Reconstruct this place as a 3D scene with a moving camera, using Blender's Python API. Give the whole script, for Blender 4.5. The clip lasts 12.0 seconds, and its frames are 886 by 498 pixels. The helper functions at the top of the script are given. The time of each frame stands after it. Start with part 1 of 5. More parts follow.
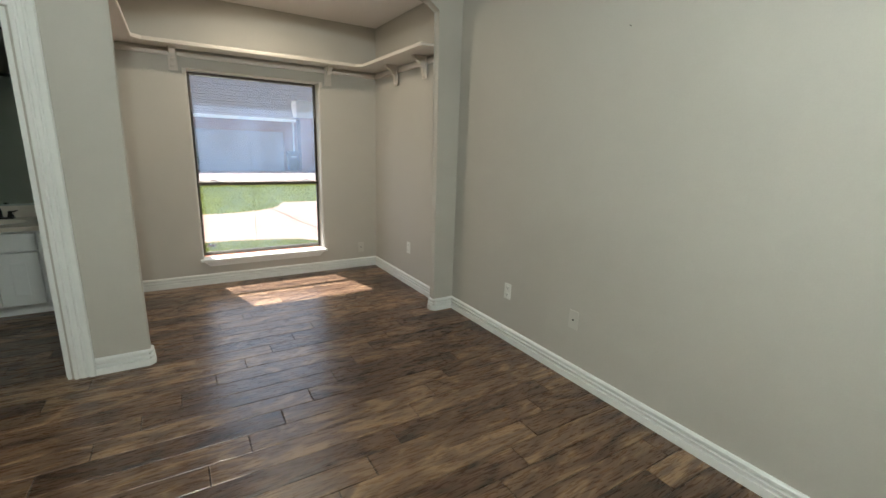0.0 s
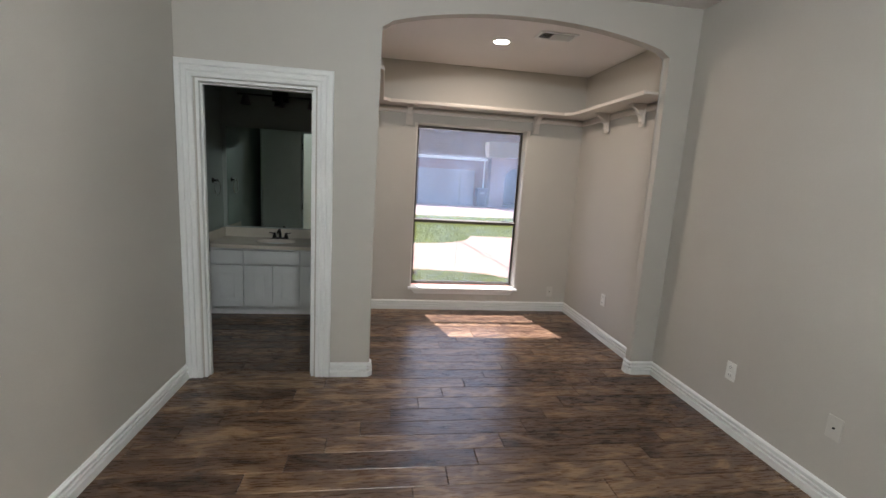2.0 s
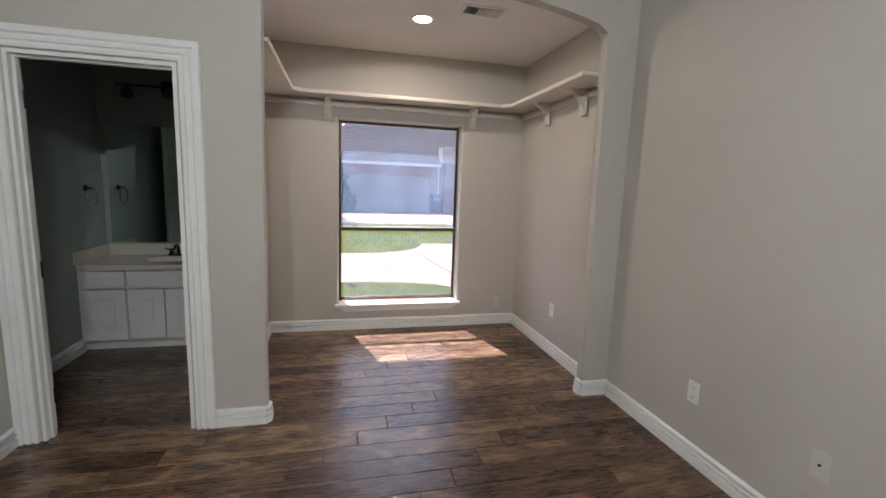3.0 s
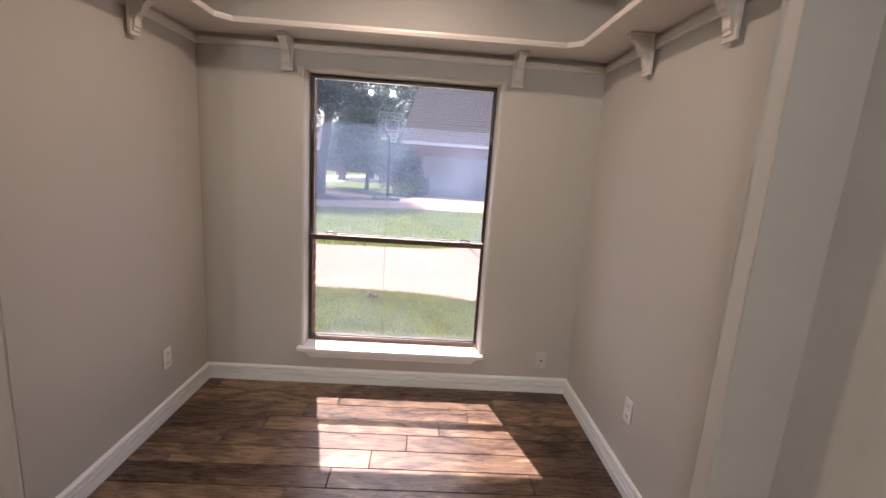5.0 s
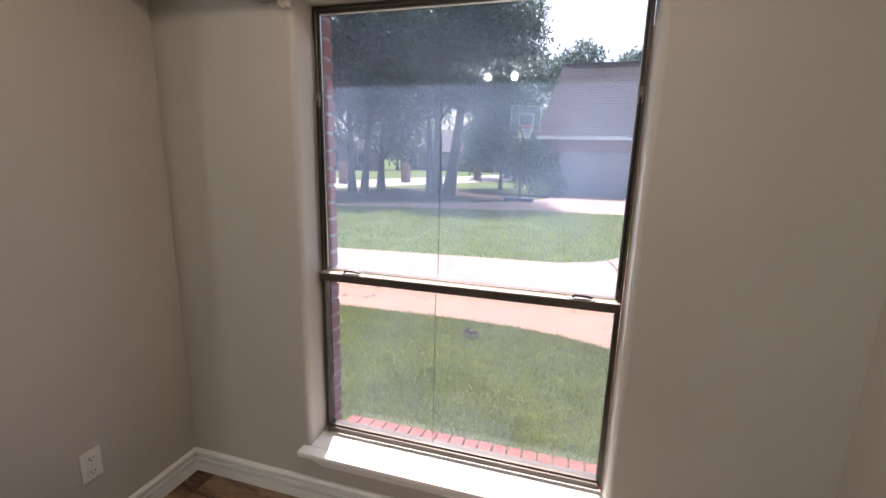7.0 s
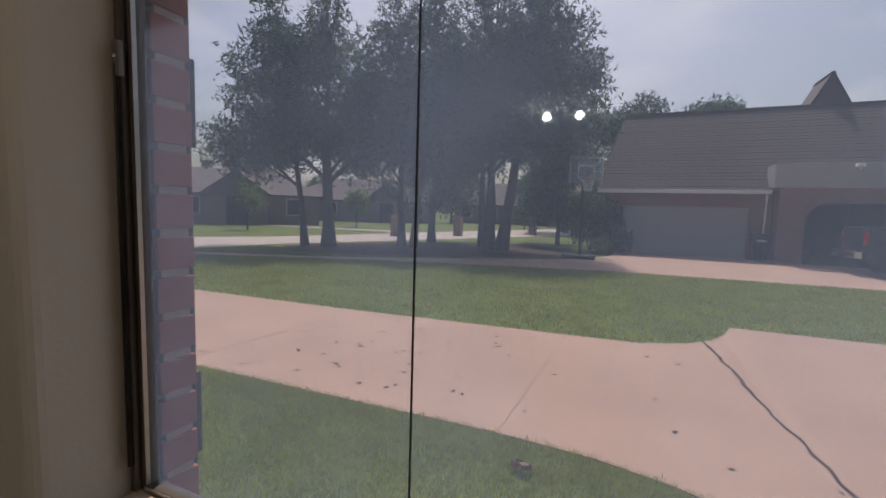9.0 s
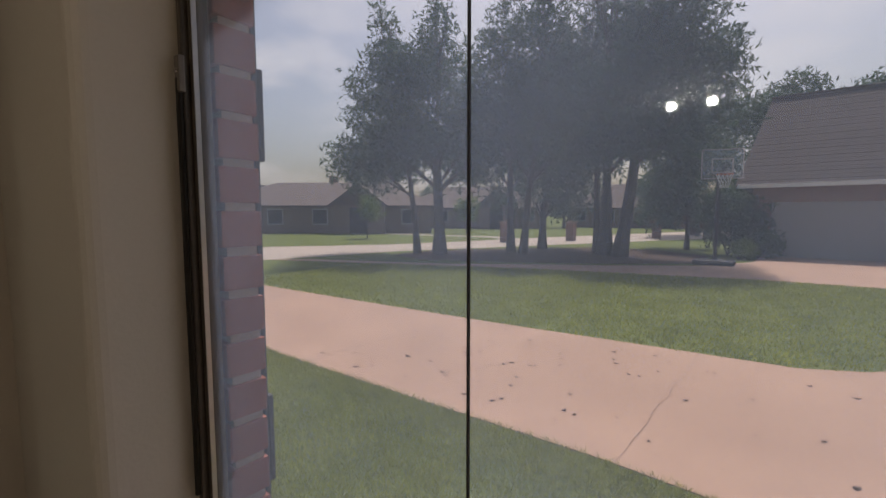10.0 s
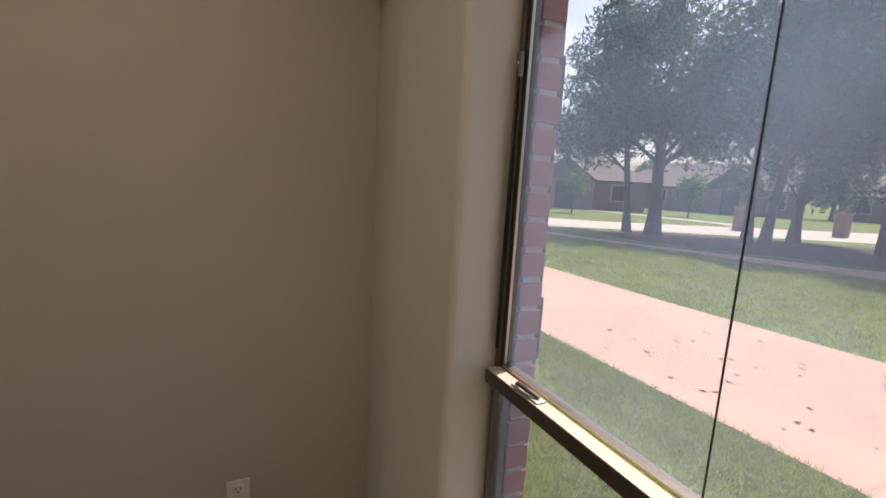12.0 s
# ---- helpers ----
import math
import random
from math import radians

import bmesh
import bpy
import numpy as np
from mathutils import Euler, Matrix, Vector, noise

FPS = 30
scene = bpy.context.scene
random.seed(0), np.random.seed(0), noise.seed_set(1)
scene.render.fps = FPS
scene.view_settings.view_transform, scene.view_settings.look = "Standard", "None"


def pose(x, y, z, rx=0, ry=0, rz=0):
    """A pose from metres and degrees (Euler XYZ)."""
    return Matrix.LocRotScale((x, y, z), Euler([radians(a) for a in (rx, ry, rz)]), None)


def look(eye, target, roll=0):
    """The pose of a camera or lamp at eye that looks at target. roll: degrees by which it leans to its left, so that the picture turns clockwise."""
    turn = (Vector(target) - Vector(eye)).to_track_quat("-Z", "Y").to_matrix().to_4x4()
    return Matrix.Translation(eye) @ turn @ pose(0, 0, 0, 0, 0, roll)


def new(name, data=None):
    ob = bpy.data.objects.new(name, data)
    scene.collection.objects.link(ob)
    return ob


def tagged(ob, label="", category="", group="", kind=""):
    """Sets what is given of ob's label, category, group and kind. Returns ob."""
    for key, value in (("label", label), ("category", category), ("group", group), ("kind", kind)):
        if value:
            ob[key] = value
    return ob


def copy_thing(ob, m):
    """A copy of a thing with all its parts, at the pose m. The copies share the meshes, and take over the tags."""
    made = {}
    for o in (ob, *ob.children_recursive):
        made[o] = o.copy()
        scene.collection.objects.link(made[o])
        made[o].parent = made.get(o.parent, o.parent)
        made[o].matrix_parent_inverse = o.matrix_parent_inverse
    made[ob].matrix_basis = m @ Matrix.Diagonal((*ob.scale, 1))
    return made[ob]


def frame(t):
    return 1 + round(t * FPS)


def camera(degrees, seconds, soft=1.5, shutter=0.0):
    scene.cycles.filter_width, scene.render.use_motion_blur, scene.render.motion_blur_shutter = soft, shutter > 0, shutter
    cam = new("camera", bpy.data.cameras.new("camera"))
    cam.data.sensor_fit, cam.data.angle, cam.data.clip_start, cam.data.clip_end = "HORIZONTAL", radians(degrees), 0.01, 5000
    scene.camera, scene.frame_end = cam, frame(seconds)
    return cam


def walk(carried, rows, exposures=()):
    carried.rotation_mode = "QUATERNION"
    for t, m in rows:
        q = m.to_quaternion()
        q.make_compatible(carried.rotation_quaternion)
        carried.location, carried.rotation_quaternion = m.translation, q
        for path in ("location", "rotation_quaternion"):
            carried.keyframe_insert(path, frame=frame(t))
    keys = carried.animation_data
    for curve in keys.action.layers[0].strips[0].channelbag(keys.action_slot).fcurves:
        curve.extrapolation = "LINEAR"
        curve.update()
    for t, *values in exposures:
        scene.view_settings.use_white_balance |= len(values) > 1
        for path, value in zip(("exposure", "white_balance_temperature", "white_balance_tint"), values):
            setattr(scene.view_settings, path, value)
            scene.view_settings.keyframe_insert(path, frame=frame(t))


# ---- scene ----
cam = camera(91.7, 12.0)
PATH = [
    (0, (0.075, 0.449, 1.418), (1.1, 2.105, 0.959), 1.9),
    (0.5, (0.048, 0.459, 1.39), (0.798, 2.261, 0.955), 3.6),
    (1, (-0.003, 0.368, 1.44), (0.332, 2.295, 1.018), 2.5),
    (1.5, (-0.057, 0.369, 1.465), (0.082, 2.329, 1.091), 2.6),
    (2, (-0.116, 0.517, 1.498), (0.171, 2.468, 1.165), 3.4),
    (2.5, (0.003, 0.695, 1.461), (0.445, 2.623, 1.164), 2.5),
    (3, (0.255, 0.983, 1.443), (0.716, 2.908, 1.153), 2.0),
    (3.2, (0.353, 1.12, 1.433), (0.811, 3.047, 1.149), 2.2),
    (4.8, (0.954, 2.307, 1.515), (1.136, 4.264, 1.146), 5.1),
    (5, (1.012, 2.44, 1.518), (1.098, 4.401, 1.137), 3.9),
    (5.5, (1.14, 2.738, 1.483), (0.832, 4.677, 1.1), 3.7),
    (6, (1.151, 3.031, 1.464), (0.668, 4.93, 1.063), 4.0),
    (6.5, (1.187, 3.395, 1.453), (0.681, 5.285, 1.036), 1.2),
    (7, (1.215, 3.785, 1.486), (0.669, 5.664, 1.074), 1.4),
    (7.2, (1.195, 3.943, 1.485), (0.639, 5.826, 1.104), 1.3),
    (8.8, (0.992, 4.859, 1.478), (0.302, 6.727, 1.292), 1.8),
    (9, (0.965, 4.917, 1.486), (0.168, 6.742, 1.307), 1.7),
    (9.5, (0.94, 5.033, 1.499), (-0.17, 6.689, 1.332), 0.4),
    (10, (0.943, 5.06, 1.493), (-0.293, 6.624, 1.335), -0.1),
    (10.5, (0.957, 5.006, 1.491), (-0.257, 6.587, 1.33), 1.4),
    (11, (0.941, 4.838, 1.447), (-0.32, 6.378, 1.25), 2.6),
    (11.5, (0.967, 4.757, 1.44), (-0.619, 5.949, 1.183), 2.3),
    (12, (1.063, 4.777, 1.438), (-0.719, 5.632, 1.133), 3.2),
]
walk(cam, [(t, look(eye, target, roll)) for t, eye, target, roll in PATH], [(0, 2.1, 6150, 5), (1, 2.0, 6000, 12), (3, 2.05, 6000, 18), (5, 1.95, 6450, 26), (6, 1.75, 6500, 25), (7, 1.6, 6350, 19), (8.8, 0.0, 6750, 18), (9.5, 0.07, 7450, 18), (10.5, 0.15, 7450, 18), (11.2, 0.5, 7450, 19), (12, 1.12, 7100, 17)])

# ---- light ----
world = bpy.data.worlds.new("world")
scene.world = world
world.use_nodes = True
wn = world.node_tree.nodes
sky = wn.new("ShaderNodeTexSky")
sky.sky_type, sky.sun_disc = "NISHITA", False
sky.sun_elevation, sky.sun_rotation = radians(58.8), radians(-16)
sky.dust_density, sky.air_density = 5.0, 1.2
cl = wn.new("ShaderNodeTexNoise")
cl.inputs["Scale"].default_value, cl.inputs["Detail"].default_value = 3.5, 7
ct = wn.new("ShaderNodeTexCoord")
cm = wn.new("ShaderNodeMapping")
cm.inputs["Scale"].default_value = (1, 1, 3)
cr = wn.new("ShaderNodeMapRange")
cr.inputs[1].default_value, cr.inputs[2].default_value, cr.inputs[4].default_value = 0.48, 0.72, 0.55
cx = wn.new("ShaderNodeMix")
cx.data_type = "RGBA"
cx.inputs[7].default_value = (9.0, 8.6, 8.4, 1)
wl = world.node_tree.links
wl.new(ct.outputs["Generated"], cm.inputs[0])
wl.new(cm.outputs[0], cl.inputs["Vector"])
wl.new(cl.outputs["Fac"], cr.inputs[0])
wl.new(cr.outputs[0], cx.inputs[0])
wl.new(sky.outputs[0], cx.inputs[6])
wl.new(cx.outputs[2], wn["Background"].inputs[0])
wn["Background"].inputs[1].default_value = 0.11
sun_data = bpy.data.lights.new("sun", "SUN")
sun_data.energy, sun_data.angle, sun_data.color = 4.8, radians(0.5), (1.0, 0.92, 0.87)
sun = new("sun", sun_data)
sun.matrix_world = look((0, 0, 0), (0.286, -1.0, -1.72))


def recessed_lamp(x, y, z, watts, color):
    d = bpy.data.lights.new("recessed_bulb", "AREA")
    d.shape, d.size, d.energy, d.color = "DISK", 0.12, watts, color
    o = new("recessed_bulb", d)
    o.matrix_world = look((x, y, z - 0.012), (x, y, 0))


# ---- materials ----
def links(m):
    m.use_nodes = True
    return m.node_tree.nodes, m.node_tree.links


def ramp(n, stops):
    r = n.new("ShaderNodeValToRGB")
    e = r.color_ramp.elements
    while len(e) < len(stops):
        e.new(0.5)
    for el, (p, c) in zip(e, stops):
        el.position, el.color = p, (*c, 1)
    return r


def mat(name, low, high, scale=6.0, rough=0.6, bump=0.1, fine=80.0, metal=0.0, stretch=(1, 1, 1), rough2=None, island=False, spec=0.5, detail=5.0):
    """Two-scale noise between two colours, with fine relief."""
    m = bpy.data.materials.new(name)
    n, l = links(m)
    b = n["Principled BSDF"]
    b.inputs["Metallic"].default_value = metal
    b.inputs["Specular IOR Level"].default_value = spec
    tc = n.new("ShaderNodeTexCoord")
    mp = n.new("ShaderNodeMapping")
    mp.inputs["Scale"].default_value = stretch
    l.new(tc.outputs["Object"], mp.inputs[0])
    oi = n.new("ShaderNodeObjectInfo")
    sh = n.new("ShaderNodeVectorMath")
    sh.operation = "MULTIPLY_ADD"
    cmb = n.new("ShaderNodeCombineXYZ")
    for i in range(3):
        l.new(oi.outputs["Random"], cmb.inputs[i])
    l.new(cmb.outputs[0], sh.inputs[0])
    sh.inputs[1].default_value = (37, 53, 71)
    l.new(mp.outputs[0], sh.inputs[2])
    a = n.new("ShaderNodeTexNoise")
    a.inputs["Scale"].default_value, a.inputs["Detail"].default_value = scale, detail
    c = n.new("ShaderNodeTexNoise")
    c.inputs["Scale"].default_value, c.inputs["Detail"].default_value = fine, 3
    l.new(sh.outputs[0], a.inputs["Vector"])
    l.new(sh.outputs[0], c.inputs["Vector"])
    mx = n.new("ShaderNodeMath")
    mx.operation = "MULTIPLY_ADD"
    mx.inputs[1].default_value = 0.35
    l.new(c.outputs["Fac"], mx.inputs[0])
    sc = n.new("ShaderNodeMath")
    sc.operation = "MULTIPLY"
    sc.inputs[1].default_value = 0.65
    l.new(a.outputs["Fac"], sc.inputs[0])
    l.new(sc.outputs[0], mx.inputs[2])
    last = mx.outputs[0]
    if island:
        gi = n.new("ShaderNodeNewGeometry")
        ad = n.new("ShaderNodeMath")
        ad.operation = "MULTIPLY_ADD"
        ad.inputs[1].default_value = 0.4
        l.new(gi.outputs["Random Per Island"], ad.inputs[0])
        sb = n.new("ShaderNodeMath")
        sb.operation = "SUBTRACT"
        sb.inputs[1].default_value = 0.2
        l.new(last, ad.inputs[2])
        l.new(ad.outputs[0], sb.inputs[0])
        last = sb.outputs[0]
    r = ramp(n, [(0.3, low), (0.7, high)])
    l.new(last, r.inputs[0])
    l.new(r.outputs[0], b.inputs["Base Color"])
    rr = n.new("ShaderNodeMapRange")
    rr.inputs[3].default_value, rr.inputs[4].default_value = rough, rough2 if rough2 is not None else min(1, rough + 0.12)
    l.new(a.outputs["Fac"], rr.inputs[0])
    l.new(rr.outputs[0], b.inputs["Roughness"])
    bp = n.new("ShaderNodeBump")
    bp.inputs["Strength"].default_value, bp.inputs["Distance"].default_value = bump, 0.004
    l.new(c.outputs["Fac"], bp.inputs["Height"])
    l.new(bp.outputs[0], b.inputs["Normal"])
    return m


M_WALL = mat("wall_paint", (0.46, 0.438, 0.392), (0.50, 0.478, 0.43), 1.2, 0.5, 0.10, 160, rough2=0.62)
# Bathroom walls: darker and greener than M_WALL.
M_BATH = mat("grey_green_wall", (0.31, 0.35, 0.315), (0.35, 0.39, 0.35), 1.2, 0.55, 0.10, 160)
# White ceiling; the pink of light bounced off the floor is mixed into it.
M_CEIL = mat("ceiling_paint", (0.80, 0.765, 0.745), (0.84, 0.80, 0.78), 2, 0.8, 0.25, 120)
M_TRIM = mat("trim_paint", (0.74, 0.75, 0.73), (0.80, 0.81, 0.79), 3, 0.32, 0.04, 60)
M_SHELF = mat("shelf_paint", (0.60, 0.55, 0.49), (0.66, 0.61, 0.55), 3, 0.4, 0.05, 60)
M_PLATE = mat("plate_plastic", (0.70, 0.70, 0.66), (0.76, 0.76, 0.72), 3, 0.35, 0.02, 40)
M_PLATE2 = mat("painted_plate", (0.53, 0.51, 0.46), (0.58, 0.56, 0.51), 3, 0.4, 0.03, 60)
M_DARK = mat("dark_slot", (0.01, 0.01, 0.01), (0.02, 0.02, 0.02), 3, 0.6, 0.02, 40)
M_BRONZE = mat("bronze_frame", (0.060, 0.050, 0.040), (0.10, 0.084, 0.067), 8, 0.38, 0.05, 120, metal=0.5)
M_ALU = mat("bright_aluminium", (0.45, 0.43, 0.42), (0.60, 0.58, 0.56), 8, 0.3, 0.05, 120, metal=0.9)
M_GROUT = mat("grout", (0.016, 0.012, 0.010), (0.03, 0.024, 0.02), 10, 0.85, 0.2, 120)
M_MARBLE = mat("cultured_marble", (0.62, 0.56, 0.46), (0.70, 0.65, 0.56), 4, 0.18, 0.02, 30)
M_CAB = mat("cabinet_paint", (0.72, 0.73, 0.71), (0.77, 0.78, 0.76), 3, 0.35, 0.03, 60)
M_BLACKMETAL = mat("oil_rubbed_metal", (0.02, 0.018, 0.016), (0.04, 0.035, 0.03), 8, 0.3, 0.03, 60, metal=0.8)
M_CHROME = mat("chrome", (0.6, 0.6, 0.6), (0.7, 0.7, 0.7), 8, 0.12, 0.0, 60, metal=1.0)
M_BRICK = mat("brick", (0.20, 0.052, 0.036), (0.36, 0.125, 0.085), 14, 0.8, 0.6, 90)
M_MORTAR = mat("mortar", (0.34, 0.26, 0.22), (0.44, 0.35, 0.30), 30, 0.9, 0.6, 150)
M_BLACKPLASTIC = mat("black_plastic", (0.012, 0.013, 0.016), (0.025, 0.026, 0.03), 8, 0.5, 0.05, 60)


def plank_material():
    m = bpy.data.materials.new("wood_look_tile")
    n, l = links(m)
    b = n["Principled BSDF"]
    tc = n.new("ShaderNodeTexCoord")
    oi = n.new("ShaderNodeObjectInfo")
    cmb = n.new("ShaderNodeCombineXYZ")
    for i in range(3):
        l.new(oi.outputs["Random"], cmb.inputs[i])
    add = n.new("ShaderNodeVectorMath")
    add.operation = "MULTIPLY_ADD"
    add.inputs[1].default_value = (41, 23, 67)
    l.new(cmb.outputs[0], add.inputs[0])
    l.new(tc.outputs["Object"], add.inputs[2])

    def noise_at(stretch, scale, detail, dist=0.0):
        mp = n.new("ShaderNodeMapping")
        mp.inputs["Scale"].default_value = stretch
        l.new(add.outputs[0], mp.inputs[0])
        t = n.new("ShaderNodeTexNoise")
        t.inputs["Scale"].default_value, t.inputs["Detail"].default_value = scale, detail
        t.inputs["Distortion"].default_value = dist
        l.new(mp.outputs[0], t.inputs["Vector"])
        return t.outputs["Fac"]

    broad = noise_at((1.0, 2.9, 1), 2.3, 4, 2.4)
    grain = noise_at((1.0, 11, 1), 11, 10, 0.9)
    pores = noise_at((1.0, 9, 1), 60, 3)
    s1 = n.new("ShaderNodeMath")
    s1.operation = "MULTIPLY_ADD"
    s1.inputs[1].default_value = 0.13
    l.new(grain, s1.inputs[0])
    s0 = n.new("ShaderNodeMath")
    s0.operation = "MULTIPLY"
    s0.inputs[1].default_value = 1.0
    l.new(broad, s0.inputs[0])
    l.new(s0.outputs[0], s1.inputs[2])
    tone = n.new("ShaderNodeMath")
    tone.operation = "MULTIPLY_ADD"
    tone.inputs[1].default_value = 0.26
    l.new(oi.outputs["Random"], tone.inputs[0])
    l.new(s1.outputs[0], tone.inputs[2])
    sub = n.new("ShaderNodeMath")
    sub.operation = "SUBTRACT"
    sub.inputs[1].default_value = 0.19
    l.new(tone.outputs[0], sub.inputs[0])
    r = ramp(n, [(0.25, (0.026, 0.0145, 0.009)), (0.40, (0.072, 0.040, 0.024)), (0.56, (0.126, 0.075, 0.044)), (0.72, (0.245, 0.158, 0.090))])
    l.new(sub.outputs[0], r.inputs[0])
    l.new(r.outputs[0], b.inputs["Base Color"])
    rr = n.new("ShaderNodeMapRange")
    rr.inputs[3].default_value, rr.inputs[4].default_value = 0.22, 0.34
    l.new(grain, rr.inputs[0])
    l.new(rr.outputs[0], b.inputs["Roughness"])
    bp = n.new("ShaderNodeBump")
    bp.inputs["Strength"].default_value, bp.inputs["Distance"].default_value = 0.13, 0.003
    h = n.new("ShaderNodeMath")
    h.operation = "ADD"
    l.new(grain, h.inputs[0])
    l.new(pores, h.inputs[1])
    l.new(h.outputs[0], bp.inputs["Height"])
    l.new(bp.outputs[0], b.inputs["Normal"])
    return m


M_PLANK = plank_material()


def glass_material(name, tint, haze):
    m = bpy.data.materials.new(name)
    n, l = links(m)
    n.remove(n["Principled BSDF"])
    tr = n.new("ShaderNodeBsdfTransparent")
    tr.inputs[0].default_value = (*tint, 1)
    df = n.new("ShaderNodeBsdfDiffuse")
    df.inputs[0].default_value = (0.47, 0.63, 0.92, 1)
    tl = n.new("ShaderNodeBsdfTranslucent")
    tl.inputs[0].default_value = (0.46, 0.63, 0.93, 1)
    dm = n.new("ShaderNodeMixShader")
    l.new(df.outputs[0], dm.inputs[1])
    l.new(tl.outputs[0], dm.inputs[2])
    tc = n.new("ShaderNodeTexCoord")
    ns = n.new("ShaderNodeTexNoise")
    ns.inputs["Scale"].default_value, ns.inputs["Detail"].default_value = 3.0, 5
    l.new(tc.outputs["Object"], ns.inputs["Vector"])
    mr = n.new("ShaderNodeMapRange")
    mr.inputs[1].default_value, mr.inputs[2].default_value = 0.3, 0.7
    mr.inputs[3].default_value, mr.inputs[4].default_value = haze * 0.6, haze * 1.4
    l.new(ns.outputs["Fac"], mr.inputs[0])
    m1 = n.new("ShaderNodeMixShader")
    l.new(mr.outputs[0], m1.inputs[0])
    l.new(tr.outputs[0], m1.inputs[1])
    l.new(dm.outputs[0], m1.inputs[2])
    gl = n.new("ShaderNodeBsdfGlossy")
    gl.inputs["Roughness"].default_value = 0.02
    lw = n.new("ShaderNodeLayerWeight")
    fr = n.new("ShaderNodeMapRange")
    fr.inputs[1].default_value, fr.inputs[2].default_value, fr.inputs[3].default_value, fr.inputs[4].default_value = 0.55, 1.0, 0.03, 0.7
    l.new(lw.outputs["Facing"], fr.inputs[0])
    m2 = n.new("ShaderNodeMixShader")
    l.new(fr.outputs[0], m2.inputs[0])
    l.new(m1.outputs[0], m2.inputs[1])
    l.new(gl.outputs[0], m2.inputs[2])
    l.new(m2.outputs[0], n["Material Output"].inputs[0])
    return m


# Lower pane: film tint darkened further in the colour to tone down outdoor brightness.
M_GLASS = glass_material("darkened_film_glass", (0.77, 0.78, 0.80), 0.055)
M_GLASS_UP = glass_material("hazy_filmed_glass", (0.86, 0.90, 0.95), 0.100)


def mirror_material():
    m = bpy.data.materials.new("mirror_silver")
    n, l = links(m)
    b = n["Principled BSDF"]
    b.inputs["Base Color"].default_value = (0.68, 0.80, 0.74, 1)
    b.inputs["Metallic"].default_value, b.inputs["Roughness"].default_value = 1.0, 0.01
    return m


M_MIRROR = mirror_material()


def glow(name, color, strength):
    m = bpy.data.materials.new(name)
    n, l = links(m)
    b = n["Principled BSDF"]
    b.inputs["Emission Color"].default_value = (*color, 1)
    b.inputs["Emission Strength"].default_value = strength
    return m


M_BULB = glow("lit_lens", (1.0, 0.86, 0.66), 9.0)
M_GLOBE = glow("lit_globe", (0.96, 1.0, 0.93), 185.0)


# ---- mesh helpers ----
def finish(name, bm, material, parent=None, label="", smooth=False):
    bmesh.ops.recalc_face_normals(bm, faces=bm.faces[:])
    me = bpy.data.meshes.new(name)
    bm.to_mesh(me)
    bm.free()
    me.materials.append(material)
    if smooth:
        me.polygons.foreach_set("use_smooth", [True] * len(me.polygons))
    ob = new(name, me)
    if parent is not None:
        ob.parent = parent
        ob.matrix_parent_inverse = parent.matrix_basis.inverted()
    if label:
        ob["label"] = label
    return ob


def part(name, bm, material, parent, label="", smooth=False):
    return finish(name, bm, material, parent, label, smooth)


def empty(name, at, label, category, group="", kind=""):
    o = new(name)
    o.matrix_basis = Matrix.Translation(at)
    return tagged(o, label, category, group, kind)


def box(bm, a, b, bevel=0.0, m=None):
    vs = bmesh.ops.create_cube(bm, size=1)["verts"]
    for v in vs:
        v.co = Vector([a[i] + (v.co[i] + 0.5) * (b[i] - a[i]) for i in range(3)])
        if m is not None:
            v.co = m @ v.co
    if bevel:
        es = list({e for v in vs for e in v.link_edges})
        bmesh.ops.bevel(bm, geom=es, offset=bevel, segments=2, affect="EDGES", profile=0.6)
    return bm


def bbox(a, b, bevel=0.0, m=None):
    return box(bmesh.new(), a, b, bevel, m)


def tube(bm, pts, radii, seg=8, cap=True):
    """A tube along points; one radius or one a point."""
    if not isinstance(radii, (list, tuple)):
        radii = [radii] * len(pts)
    pts = [Vector(p) for p in pts]
    rings = []
    for i, p in enumerate(pts):
        d = (pts[min(i + 1, len(pts) - 1)] - pts[max(i - 1, 0)]).normalized()
        q = d.to_track_quat("Z", "Y")
        rings.append([bm.verts.new(p + q @ Vector((radii[i] * math.cos(2 * math.pi * k / seg), radii[i] * math.sin(2 * math.pi * k / seg), 0))) for k in range(seg)])
    for r0, r1 in zip(rings, rings[1:]):
        for k in range(seg):
            bm.faces.new((r0[k], r0[(k + 1) % seg], r1[(k + 1) % seg], r1[k]))
    if cap:
        bm.faces.new(rings[0][::-1])
        bm.faces.new(rings[-1])
    return bm


def lathe(bm, profile, at=(0, 0, 0), seg=20, m=None):
    rings = []
    for r, z in profile:
        ring = []
        for k in range(seg):
            p = Vector((r * math.cos(2 * math.pi * k / seg), r * math.sin(2 * math.pi * k / seg), z))
            if m is not None:
                p = m @ p
            ring.append(bm.verts.new(p + Vector(at)))
        rings.append(ring)
    for r0, r1 in zip(rings, rings[1:]):
        for k in range(seg):
            bm.faces.new((r0[k], r0[(k + 1) % seg], r1[(k + 1) % seg], r1[k]))
    bm.faces.new(rings[0][::-1])
    bm.faces.new(rings[-1])
    return bm


